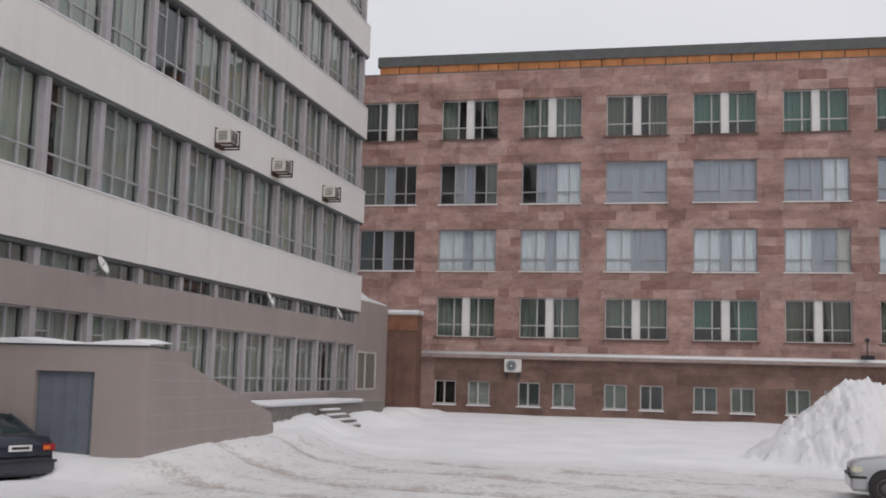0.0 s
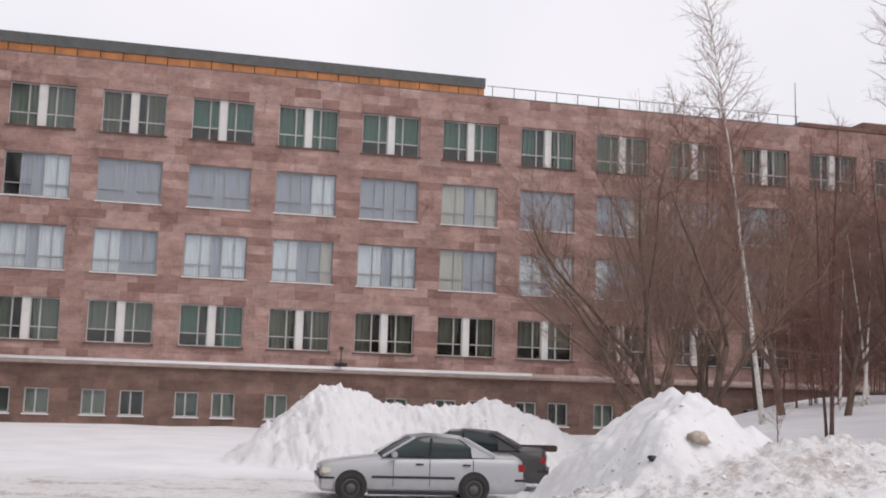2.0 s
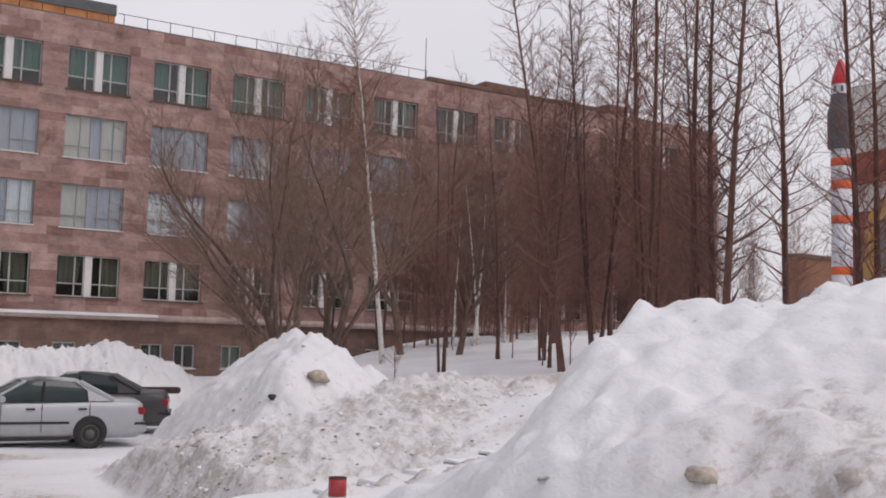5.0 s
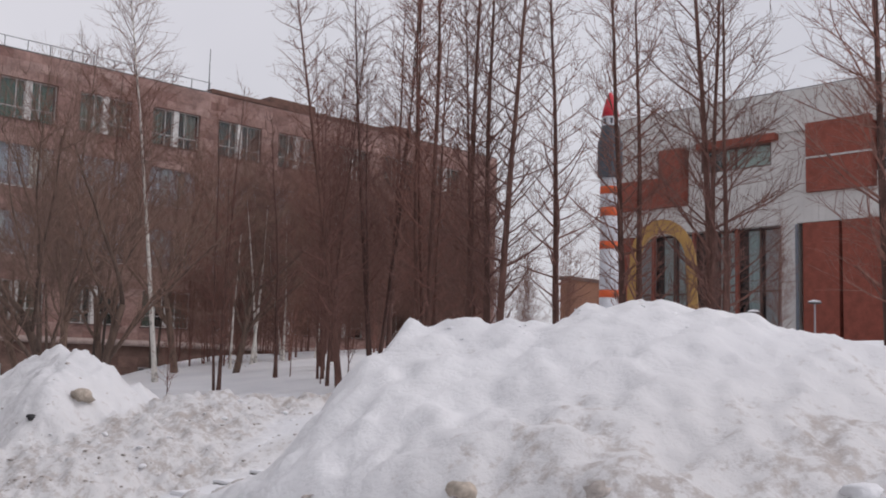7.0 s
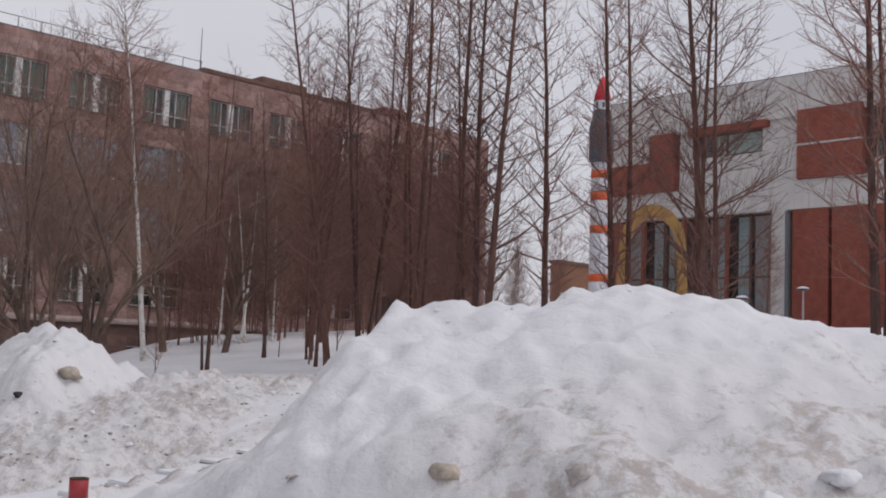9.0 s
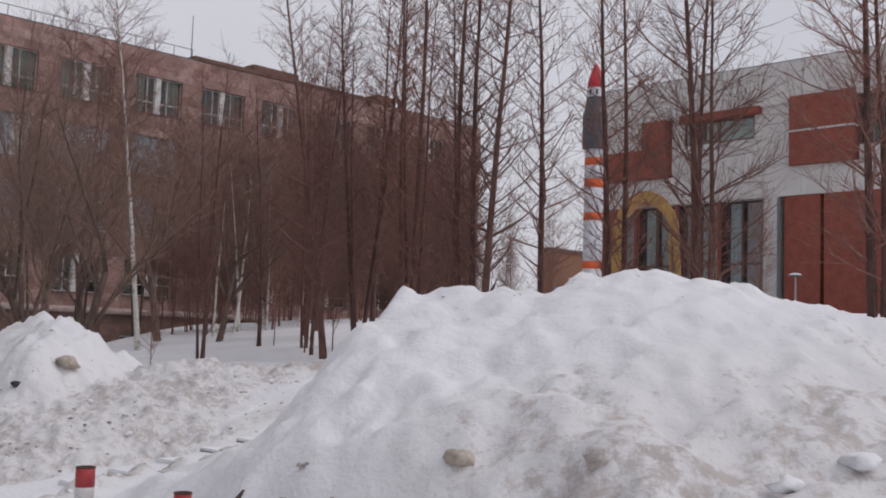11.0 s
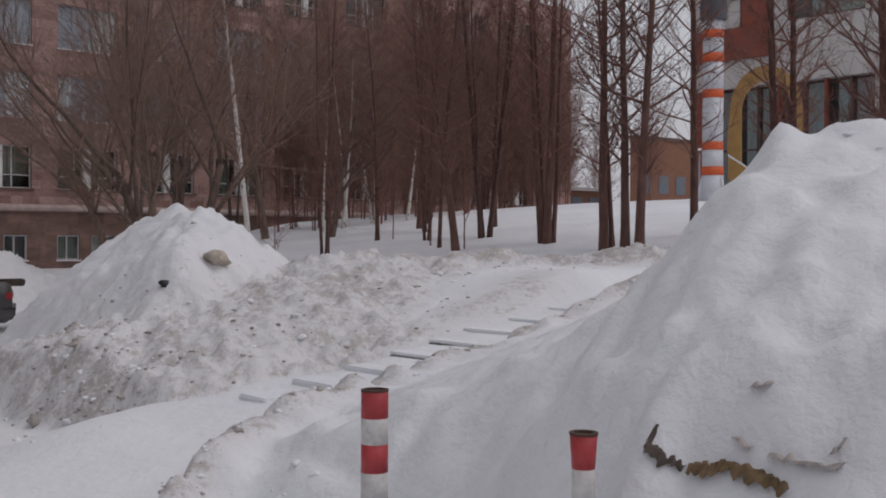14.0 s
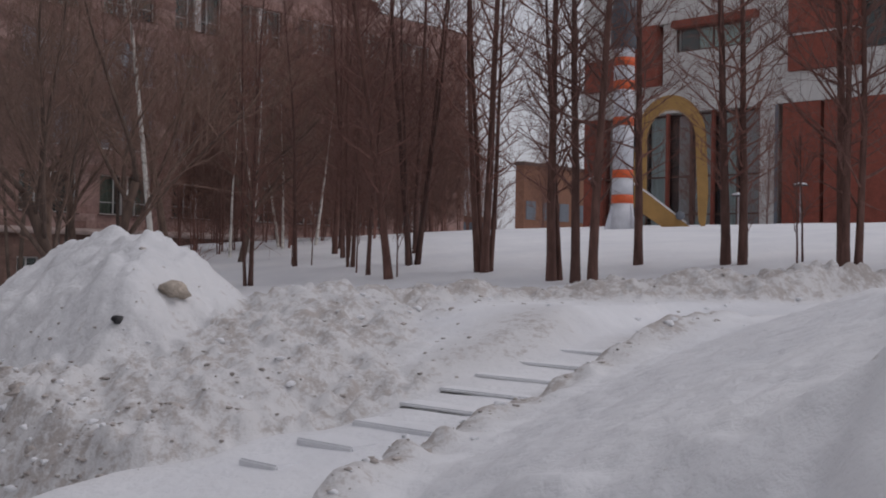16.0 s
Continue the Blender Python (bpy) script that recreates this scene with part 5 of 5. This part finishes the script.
for x, y, sc in ((17.9, 22.9, 1.0), (18.9, 25.6, 0.8), (19.0, 26.5, 0.7), (20.8, 13.5, 1.1), (19.9, 13.2, 1.0), (17.3, 10.4, 1.2), (13.0, 22.2, 0.7), (21.5, 15.0, 0.8), (17.2, 20.9, 0.9)):
    tree(T_SAPLING, x, y, x * 77 % 360, sc, "thin bare sapling sticking out of the snow", "saplings in the snow")
rt = random.Random(77)
for k in range(52):
    u = k / 52
    y = rt.uniform(32, 50)
    x = 0.60 * y + (0.95 - 0.60) * y * u ** 0.9 + rt.uniform(-0.8, 0.8)
    sc = (2.4 + 15.0 * y / 55 - ground_z(x, y)) / 11.5 * rt.uniform(0.82, 1.0)
    tree(T_THICKET[k % 3], x, y, rt.uniform(0, 360), sc, "dense brown leafless tree in a thicket", "thicket before the stone building")
for k in range(18):
    y = rt.uniform(37, 50)
    x = rt.uniform(0.90, 1.05) * y
    tree(T_THICKET[k % 3], x, y, rt.uniform(0, 360), (2.4 + 15.0 * y / 55 - ground_z(x, y)) / 11.5 * rt.uniform(0.8, 1.0), "dense brown leafless tree in a thicket", "thicket before the stone building")
for x, y, rz, sc in ((20.8, 45.0, 10, 1.13), (23.4, 46.5, 130, 1.16), (26.3, 46.5, 220, 1.0)):
    tree(T_PALE_TOP, x, y, rz, sc, "tall thin grey-brown bare tree near the building", "tall trees before the building")
for k, x, y, rz, sc in ((0, 11.2, 22.9, 0, 1.0), (1, 12.1, 24.1, 0, 0.95), (2, 19.4, 29.3, 0, 0.85), (1, 19.0, 32.0, 160, 1.0), (2, 14.2, 30.6, 70, 1.0), (0, 16.2, 36.4, 30, 1.15), (1, 19.6, 38.2, 250, 1.15)):
    tree(T_WILLOW[k], x, y, rz, sc, "spreading grey-brown bare willow behind a snow heap", "spreading bare willows")
tree(T_BIRCH, 16.82, 29.46, 0, 0.9, "slender white-barked birch tree without leaves", "", (-1.7, -2.4))
for x, y, lx, sc in ((21.9, 32.0, 4, 0.75), (22.5, 32.6, -5, 0.8), (23.4, 32.2, 8, 0.7), (23.9, 33.0, 12, 0.66), (20.4, 31.0, 3, 0.6), (25.0, 32.4, -6, 0.75)):
    tree(T_WHITE[int(x * 10) % 2], x, y, x * 50 % 360, sc, "thin leaning birch with a pale trunk", "pale birches", (lx * 0.6, lx))
for x, y, sc in ((62, 60, 1.0), (66, 58, 0.9), (58.5, 48, 0.8), (80, 75, 1.1), (88, 78, 1.0), (64, 40, 0.8), (60, 33, 0.75)):
    tree(T_THICKET[int(x) % 3], x, y, x * 31 % 360, sc, "distant bare tree beside the hall", "distant bare trees")



def weeping_birch():
    """A birch whose long limbs reach over the heap; thin strands hang from them."""
    rng = random.Random(131)
    o = thing("birch_tree", "bare weeping birch with thin hanging twigs beside the heap", "tree", (11.6, -0.9, ground_z(11.6, -0.9) - 0.1))
    spine = limb(rng, (0, 0, -0.3), (-0.05, 0.04, 1), 12.0, 0.17, 10, 0.02, 0.02)
    part("trunk", Shell().tube(spine, [0.18 - 0.016 * k for k in range(11)], 8), BIRCH, o, smooth=True)
    for k, (x, y, z) in enumerate(((5.0, 6.4, 6.3), (6.4, 5.6, 6.7), (7.4, 4.6, 6.4), (8.2, 3.4, 6.2), (8.6, 2.2, 6.4), (9.6, 4.2, 6.8))):
        a, b = spine[5 + k % 4], Vector((x, y, z)) - o.location
        mid = a.lerp(b, 0.5) + Vector((0, 0, 1.3))
        curve = [a.lerp(mid, t).lerp(mid.lerp(b, t), t) for t in [q / 12 for q in range(13)]]
        sh = Shell().tube(curve, [0.055 - 0.0038 * q for q in range(13)], 5, False)
        for m in range(11):
            u = rng.uniform(6.0, 11.9)
            p = curve[int(u)].lerp(curve[int(u) + 1], u - int(u))
            st = limb(rng, p + Vector((rng.uniform(-0.02, 0.02), 0, 0)), (rng.gauss(0, 0.5), rng.gauss(0, 0.5), -0.7), rng.uniform(0.8, 1.9), 0.005, 7, 0.12, -0.22)
            sh.tube(st, [0.007 - 0.0007 * q for q in range(8)], 3, False)
            for c in range(5):
                q = rng.randrange(2, 7)
                sh.tube([st[q], st[q] + Vector((rng.gauss(0, 0.1), rng.gauss(0, 0.1), -rng.uniform(0.1, 0.35)))], [0.004, 0.002], 3, False)
        part("limb", sh, BARK, o, smooth=True)


weeping_birch()

# ---- things in the snow ----
def bollard(x, y, top, flare=0.0, r=0.057):
    o = thing("bollard", "red and white striped steel pipe bollard in snow", "bollard", (x, y, 0), 0, "striped bollards")
    z, k = top, 0
    while z > top - 0.95:
        z0 = z - (0.118 if k % 2 == 0 else 0.108)
        prof = [(r, z0), (r + (flare if k == 0 else 0), z)]
        if k == 0:
            prof += [(r - 0.012 + flare, z), (r - 0.014, z - 0.06)]
        part("stripe" if k else "top_stripe", Shell().lathe(prof, 22), RED_PAINT if k % 2 == 0 else BOLLARD_WHITE, o, "", True)
        z, k = z0, k + 1
    part("rim", Shell().lathe([(r + flare + 0.001, top - 0.008), (r + flare + 0.002, top + 0.001), (r + flare - 0.012, top + 0.001), (r - 0.014, top - 0.05)], 22), RUST, o, "rusty open pipe end")
    return o


bollard(3.31, 6.26, 1.56)
bollard(3.21, 5.02, 1.56, 0.008, 0.038)
bollard(3.2, 3.62, 1.55, 0.004)

steps = thing("outdoor_steps", "flight of low concrete steps half buried in snow", "stairs", (0, 0, 0))
SPAN = [(10.55, 10.9), (10.4, 10.95), (10.15, 10.95), (10.08, 11.0), (10.02, 11.0), (9.98, 11.0), (9.96, 11.0), (9.98, 11.05)]
for k, (x, z) in enumerate(zip(STEP_X, STEP_Z)):
    nxt = STEP_X[k + 1] if k < 7 else 9.9
    show = -0.026 if k < 3 else 0.012
    part("step", bevelled(Shell().box(x, nxt + 0.1, *SPAN[k], z - 0.2, z + show + 0.012), STEP_EDGE, "step", 0.006), None, steps)
    part("step_snow", bevelled(Shell().box(x + 0.012, nxt - 0.02, SPAN[k][0] - 0.05, SPAN[k][1] + 0.03, z + show + 0.014, z + 0.062), SNOW, "step_snow", 0.014), None, steps)


def rock(x, y, r, label, mat, seed, dz=0.0):
    rng = random.Random(seed)
    bm = clod(rng, r)
    me = bpy.data.meshes.new("ice_chunk")
    bm.to_mesh(me)
    bm.free()
    me.materials.append(mat)
    me.shade_smooth()
    o = tagged(new("ice_chunk", me), label, "ice")
    o.location = (x, y, ground_z(x, y) + dz)
    return o


ICE = worn("yellowed_ice", (0.50, 0.43, 0.36), 0.75, vary=0.35, scale=9)
rock(3.91, 3.73, 0.075, "yellowed chunk of ice stuck in the snow heap", ICE, 3)
rock(4.01, 2.99, 0.07, "muddy chunk of ice in the snow heap", DIRT_AND_SHADE, 4)
rock(7.05, 14.15, 0.135, "brownish chunk of ice on the dirty heap", ICE, 5, dz=0.04)
rock(6.26, 13.9, 0.06, "dark clod on the dirty heap", BLACK, 6)
rock(4.75, 13.7, 0.11, "grey-brown chunk of ice at the heap's foot", DIRT_AND_SHADE, 7)
for k in range(5):
    rock(4.75 + 0.2 * k, 12.7 - 0.15 * (k % 2) + 0.5 * k, 0.045 + 0.007 * k, "grey-brown chunk of ice at the heap's foot", DIRT_AND_SHADE, 20 + k)
rock(4.9, 2.2, 0.075, "block of packed snow on the heap", SNOW, 8, dz=0.05)
rock(4.5, 2.35, 0.07, "block of packed snow on the heap", SNOW, 9, dz=0.05)

slab = thing("packed_snow_slab", "dirty edge and painted gaps of an undercut slab of packed snow", "snow")


def wall_point(y, z):
    """The place on the heap's cut face at that y where the snow stands z high."""
    xs = np.linspace(2.9, 4.9, 140)
    hs = terrain(xs, np.full(140, y))[0]
    return float(xs[int(np.argmax(hs >= z))])


# a thin coloured strip laid on the snow face along curve
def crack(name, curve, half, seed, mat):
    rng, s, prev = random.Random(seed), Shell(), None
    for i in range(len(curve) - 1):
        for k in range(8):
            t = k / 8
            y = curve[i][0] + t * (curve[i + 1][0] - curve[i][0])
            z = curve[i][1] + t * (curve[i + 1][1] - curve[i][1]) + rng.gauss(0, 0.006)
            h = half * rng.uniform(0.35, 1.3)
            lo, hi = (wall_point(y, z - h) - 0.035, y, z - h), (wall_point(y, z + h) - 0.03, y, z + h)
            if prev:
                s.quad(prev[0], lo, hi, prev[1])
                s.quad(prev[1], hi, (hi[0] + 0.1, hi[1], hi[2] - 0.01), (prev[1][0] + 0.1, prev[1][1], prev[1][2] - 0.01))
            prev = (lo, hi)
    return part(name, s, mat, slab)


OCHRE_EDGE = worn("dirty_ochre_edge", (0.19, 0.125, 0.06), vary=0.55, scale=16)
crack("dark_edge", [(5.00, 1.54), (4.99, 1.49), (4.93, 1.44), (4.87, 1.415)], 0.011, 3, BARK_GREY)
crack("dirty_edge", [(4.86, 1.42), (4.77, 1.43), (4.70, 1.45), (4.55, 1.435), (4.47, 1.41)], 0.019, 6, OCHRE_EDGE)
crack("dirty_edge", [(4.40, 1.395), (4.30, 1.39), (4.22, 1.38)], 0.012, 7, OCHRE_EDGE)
# no openings here: the shade inside the gaps is painted as strips
crack("gap_shade", [(4.72, 1.54), (4.63, 1.51)], 0.005, 4, DIRT_AND_SHADE)
crack("gap_shade", [(4.57, 1.515), (4.43, 1.50), (4.31, 1.51)], 0.006, 5, DIRT_AND_SHADE)
crack("gap_shade", [(4.37, 1.53), (4.34, 1.58)], 0.007, 8, DIRT_AND_SHADE)
crack("gap_shade", [(4.71, 1.70), (4.63, 1.73)], 0.006, 9, DIRT_AND_SHADE)

log = thing("timber_beam", "weathered beam lying on the snow behind the cars", "timber", (8.2, 26.9, 0))
part("beam", bevelled(Shell().box(-1.6, 1.3, -0.12, 0.12, 1.12, 1.28), BARK_GREY, "beam", 0.03), None, log)
part("prop", bevelled(Shell().box(-0.2, 0.2, -0.12, 0.12, 0.1, 1.11), CONCRETE, "prop", 0.02), None, log)


# ---- cars ----
def paint(name, col, rough=0.28, dirt=0.5):
    m, n, l, b = base_mat(name, col, rough)
    b.inputs["Coat Weight"].default_value = 0.5
    ns = noise_node(n, l, 3.0, 6, 0.7)
    tc, sep = n.new("ShaderNodeTexCoord"), n.new("ShaderNodeSeparateXYZ")
    l.new(tc.outputs["Object"], sep.inputs[0])
    low = n.new("ShaderNodeMapRange")
    l.new(sep.outputs["Z"], low.inputs[0])
    for i, v in ((1, 0.75), (2, 0.2), (3, 0.0), (4, dirt)):
        low.inputs[i].default_value = v
    k = mix_node(n, l, 1.0, ramp_node(n, l, ns.outputs["Fac"], 0.35, 0.7).outputs[0], low.outputs[0], "MULTIPLY")
    o = mix_node(n, l, k.outputs[0], (*col, 1), (0.20, 0.17, 0.14, 1))
    l.new(o.outputs[0], b.inputs["Base Color"])
    return m


TYRE = worn("tyre_rubber", (0.035, 0.032, 0.030), 0.9, vary=0.4)
RIM = worn("dirty_steel_rim", (0.13, 0.12, 0.115), 0.6, 0.2, vary=0.3)
CAR_GLASS = base_mat("dark_car_glass", (0.03, 0.045, 0.045), 0.05)[0]
LAMP_RED = base_mat("red_lamp", (0.30, 0.016, 0.02), 0.2)[0]
LAMP_ORANGE = base_mat("orange_lamp", (0.7, 0.16, 0.02), 0.2)[0]
LAMP_CLEAR = base_mat("clear_lamp", (0.62, 0.60, 0.48), 0.15)[0]


def loft(sections, mat, name):
    """Closed skin through cross-sections (x, [(y, z) ...]) with the same number of points."""
    v, f, n = [], [], len(sections[0][1])
    for x, ring_ in sections:
        v += [(x, y, z) for y, z in ring_]
    for i in range(len(sections) - 1):
        for j in range(n):
            a, b = i * n + j, i * n + (j + 1) % n
            f.append((a, b, b + n, a + n))
    f += [tuple(range(n - 1, -1, -1)), tuple(range((len(sections) - 1) * n, len(sections) * n))]
    me = bpy.data.meshes.new(name)
    me.from_pydata(v, [], f)
    bm = bmesh.new()
    bm.from_mesh(me)
    bmesh.ops.recalc_face_normals(bm, faces=bm.faces[:])
    bm.to_mesh(me)
    bm.free()
    me.materials.append(mat)
    me.shade_smooth()
    return me


def car(name, label, at, rz, mat, hatch=False, strip=True, length=4.32):
    """A saloon, or a hatchback, with its nose along +x; z is 0 on the ground."""
    o = thing(name, label, "car", at, rz)
    L, hw, wb = length, 0.85, 2.6
    nose, tail = L / 2, -L / 2
    xf, xr = nose - 0.63, nose - 0.63 - wb

    def sec(x, belt, w, floor=0.20):
        """Lower body: sill, flank, shoulder, and the flat top of bonnet or boot."""
        half = [(w * 0.86, floor), (w * 0.97, floor + 0.10), (w, floor + 0.28), (w * 0.995, belt - 0.22), (w * 0.965, belt - 0.07), (w * 0.88, belt - 0.008), (w * 0.5, belt + 0.025), (0.0, belt + 0.035)]
        return x, [(-y, z) for y, z in half[:-1]] + [half[-1]] + [(y, z) for y, z in reversed(half[:-1])]

    tail_belt = 0.98 if not hatch else 1.02
    S = [sec(nose, 0.68, hw * 0.86, 0.26), sec(nose - 0.05, 0.73, hw * 0.93, 0.22), sec(nose - 0.2, 0.78, hw * 0.98), sec(nose - 0.6, 0.845, hw), sec(nose - 1.0, 0.895, hw), sec(nose - 1.35, 0.925, hw),
         sec(0.2, 0.94, hw), sec(-0.6, 0.955, hw), sec(-1.2, 0.975, hw), sec(tail + 0.6, tail_belt, hw), sec(tail + 0.14, tail_belt, hw * 0.96), sec(tail + 0.03, tail_belt - 0.06, hw * 0.92, 0.26), sec(tail, tail_belt - 0.25, hw * 0.88, 0.32)]
    part("body", loft(S, mat, "body"), None, o)
    # cabin: roof skin and dark glass all round, with painted pillars proud of it
    a0, a1 = nose - 1.26, nose - 1.97
    c1, c0 = (tail + 1.30, tail + 0.62) if not hatch else (tail + 0.85, tail + 0.12)
    roof = 1.39

    def cab(x, z, w):
        return x, [(-w, 0.93), (-(w - (z - 0.93) * 0.36), z - 0.03), (-(w - (z - 0.93) * 0.46), z), (0, z + 0.03), (w - (z - 0.93) * 0.46, z), (w - (z - 0.93) * 0.36, z - 0.03), (w, 0.93)]
    G = [cab(a0, 0.96, hw * 0.90), cab((a0 + a1) / 2, 1.19, hw * 0.92), cab(a1, 1.36, hw * 0.93), cab(-0.1, roof, hw * 0.94), cab(c1, 1.35, hw * 0.93), cab((c0 + c1) / 2, 1.18, hw * 0.91), cab(c0, 0.99, hw * 0.88)]
    part("cabin_glass", loft(G, CAR_GLASS, "cabin_glass"), None, o, "dark tinted glass")
    R = [(x, [(-(w - (z - 0.93) * 0.36) - 0.006, z - 0.045), (-(w - (z - 0.93) * 0.46), z + 0.008), (0, z + 0.042), (w - (z - 0.93) * 0.46, z + 0.008), (w - (z - 0.93) * 0.36 + 0.006, z - 0.045)])
         for x, z, w in ((a1 + 0.05, 1.35, hw * 0.93), (a1 - 0.3, 1.385, hw * 0.94), (-0.1, roof, hw * 0.94), (c1 + 0.2, 1.37, hw * 0.93), (c1 - 0.03, 1.345, hw * 0.93))]
    part("roof", loft(R, mat, "roof"), None, o)
    wall = lambda z: hw * 0.935 - (z - 0.93) * 0.36 + 0.012
    for sgn in (-1, 1):
        for pts, rad in ((((a0 - 0.02, 0.95), (a1, 1.345)), 0.028), (((c1, 1.335), (c0 + 0.02, 0.98)), 0.05 if not hatch else 0.06)):
            part("pillar", Shell().tube([(x, sgn * (wall(z) - 0.01), z) for x, z in pts], [rad, rad], 6), mat, o)
        if not hatch:
            q = [(x, sgn * (wall(z) + 0.004), z) for x, z in ((-1.02, 0.95), (c0, 0.96), (c1 - 0.02, 1.345), (c1 + 0.10, 1.345), (-1.0, 1.16))]
            sh = Shell()
            sh.quad(q[0], q[1], q[2], q[4])
            sh.quad(q[4], q[2], ((q[2][0] + q[3][0]) / 2, q[2][1], q[2][2]), q[3])
            part("quarter_panel", sh, mat, o)
        part("door_pillar", Shell().tube([(-0.12, sgn * (wall(0.95)), 0.95), (-0.16, sgn * wall(1.33), 1.335)], [0.03, 0.025], 6), BLACK, o)
        for x in (a0 - 0.25, -0.12, -1.05):
            part("door_gap", Shell().box(x, x + 0.012, sgn * (hw + 0.002) - 0.003, sgn * (hw + 0.002) + 0.003, 0.34, 0.90), BLACK, o)
        for x in (0.02, -0.98):
            part("door_handle", bevelled(Shell().box(x, x + 0.17, sgn * (hw + 0.012) - 0.012, sgn * (hw + 0.012) + 0.012, 0.78, 0.815), BLACK, "door_handle", 0.006), None, o)
        if strip:
            part("side_strip", Shell().box(xr + 0.42, xf - 0.42, sgn * (hw + 0.008) - 0.008, sgn * (hw + 0.008) + 0.008, 0.50, 0.55), BLACK, o, "black rubbing strip")
        part("sill", Shell().box(xr + 0.36, xf - 0.36, sgn * (hw * 0.94) - 0.02, sgn * (hw * 0.94) + 0.02, 0.17, 0.24), BLACK, o)
        part("mirror", bevelled(Shell().box(a0 - 0.30, a0 - 0.18, sgn * (hw + 0.10) - 0.08, sgn * (hw + 0.10) + 0.08, 0.93, 1.06), mat, "mirror", 0.025), None, o)
        part("headlight", bevelled(Shell().box(nose - 0.22, nose - 0.008, sgn * (hw * 0.77) - 0.155, sgn * (hw * 0.77) + 0.165, 0.575, 0.70), LAMP_CLEAR, "headlight", 0.02), None, o)
        tl = part("tail_light", bevelled(Shell().box(tail - 0.008, tail + 0.15, sgn * (hw * 0.78) - 0.16, sgn * (hw * 0.78) + 0.16, 0.68, 0.83), LAMP_RED, "tail_light", 0.02), None, o)
        part("indicator", Shell().box(tail - 0.014, tail - 0.009, sgn * (hw * 0.78) - 0.02, sgn * (hw * 0.78) + 0.14, 0.72, 0.79), LAMP_ORANGE, tl)
        for x in (xf, xr):
            # no well is cut: a black disc on the flank paints its shade
            ar = part("wheel_well_shade", Shell().lathe([(0.335, -0.03), (0.335, 0.004)], 28), BLACK, o)
            ar.matrix_basis = pose(x, sgn * (hw - 0.004), 0.33, -90 * sgn, 0, 0)
            wh = new("wheel")
            wh.parent = o
            wh.matrix_basis = pose(x, sgn * (hw - 0.080), 0.295, -90 * sgn, 0, 0)
            part("tyre", Shell().lathe([(0.19, -0.09), (0.28, -0.09), (0.302, -0.06), (0.302, 0.07), (0.28, 0.105), (0.19, 0.10), (0.185, 0.06), (0.02, 0.06)], 28), TYRE, wh, smooth=True)
            rim = part("rim", Shell().lathe([(0.19, 0.05), (0.185, 0.095), (0.15, 0.07), (0.06, 0.085), (0.045, 0.105), (0.01, 0.11)], 24), RIM, wh, smooth=True)
            for k in range(6):
                part("rim_hole", Shell().lathe([(0.02, 0.07), (0.02, 0.083)], 8, 0.115 * math.cos(k * 1.047), 0.115 * math.sin(k * 1.047)), BLACK, wh)
    part("front_bumper", bevelled(Shell().box(nose - 0.30, nose + 0.03, -hw * 0.975, hw * 0.975, 0.22, 0.52), mat, "front_bumper", 0.05, 3), None, o)
    part("bumper_strip", Shell().box(nose - 0.28, nose + 0.036, -hw * 0.985, hw * 0.985, 0.47, 0.515), BLACK, o)
    part("rear_bumper", bevelled(Shell().box(tail - 0.06, tail + 0.40, -hw * 0.955, hw * 0.955, 0.27, 0.56), mat, "rear_bumper", 0.05, 3), None, o)
    part("rear_strip", Shell().box(tail - 0.068, tail + 0.41, -hw * 0.965, hw * 0.965, 0.47, 0.52), BLACK, o)
    pl = part("number_plate", Shell().box(tail - 0.02, tail - 0.008, -0.26, 0.26, 0.70, 0.82), WHITE_PAINT, o, "blank white number plate")
    part("plate_bar", Shell().box(tail - 0.023, tail - 0.021, -0.2, 0.2, 0.735, 0.785), BLACK, pl)
    part("grille", Shell().box(nose - 0.03, nose + 0.008, -0.3, 0.3, 0.55, 0.63), BLACK, o)
    return o


SILVER = paint("silver_paint", (0.40, 0.41, 0.43))
GRAPHITE = paint("graphite_paint", (0.035, 0.033, 0.034), 0.3, 0.35)
NAVY = paint("navy_paint", (0.012, 0.016, 0.03), 0.3, 0.2)
car("silver_saloon", "dirty silver four-door saloon car parked on snow", (5.20, 23.67, 0.20), 176.5, SILVER)
car("dark_saloon", "dark grey saloon car parked beside a silver car", (6.86, 26.6, 0.24), 160, GRAPHITE, False, False, 4.3)
car("navy_saloon", "dark blue saloon car with orange-red tail lights on snow", (-14.7, 19.75, 0.08), 160, NAVY)
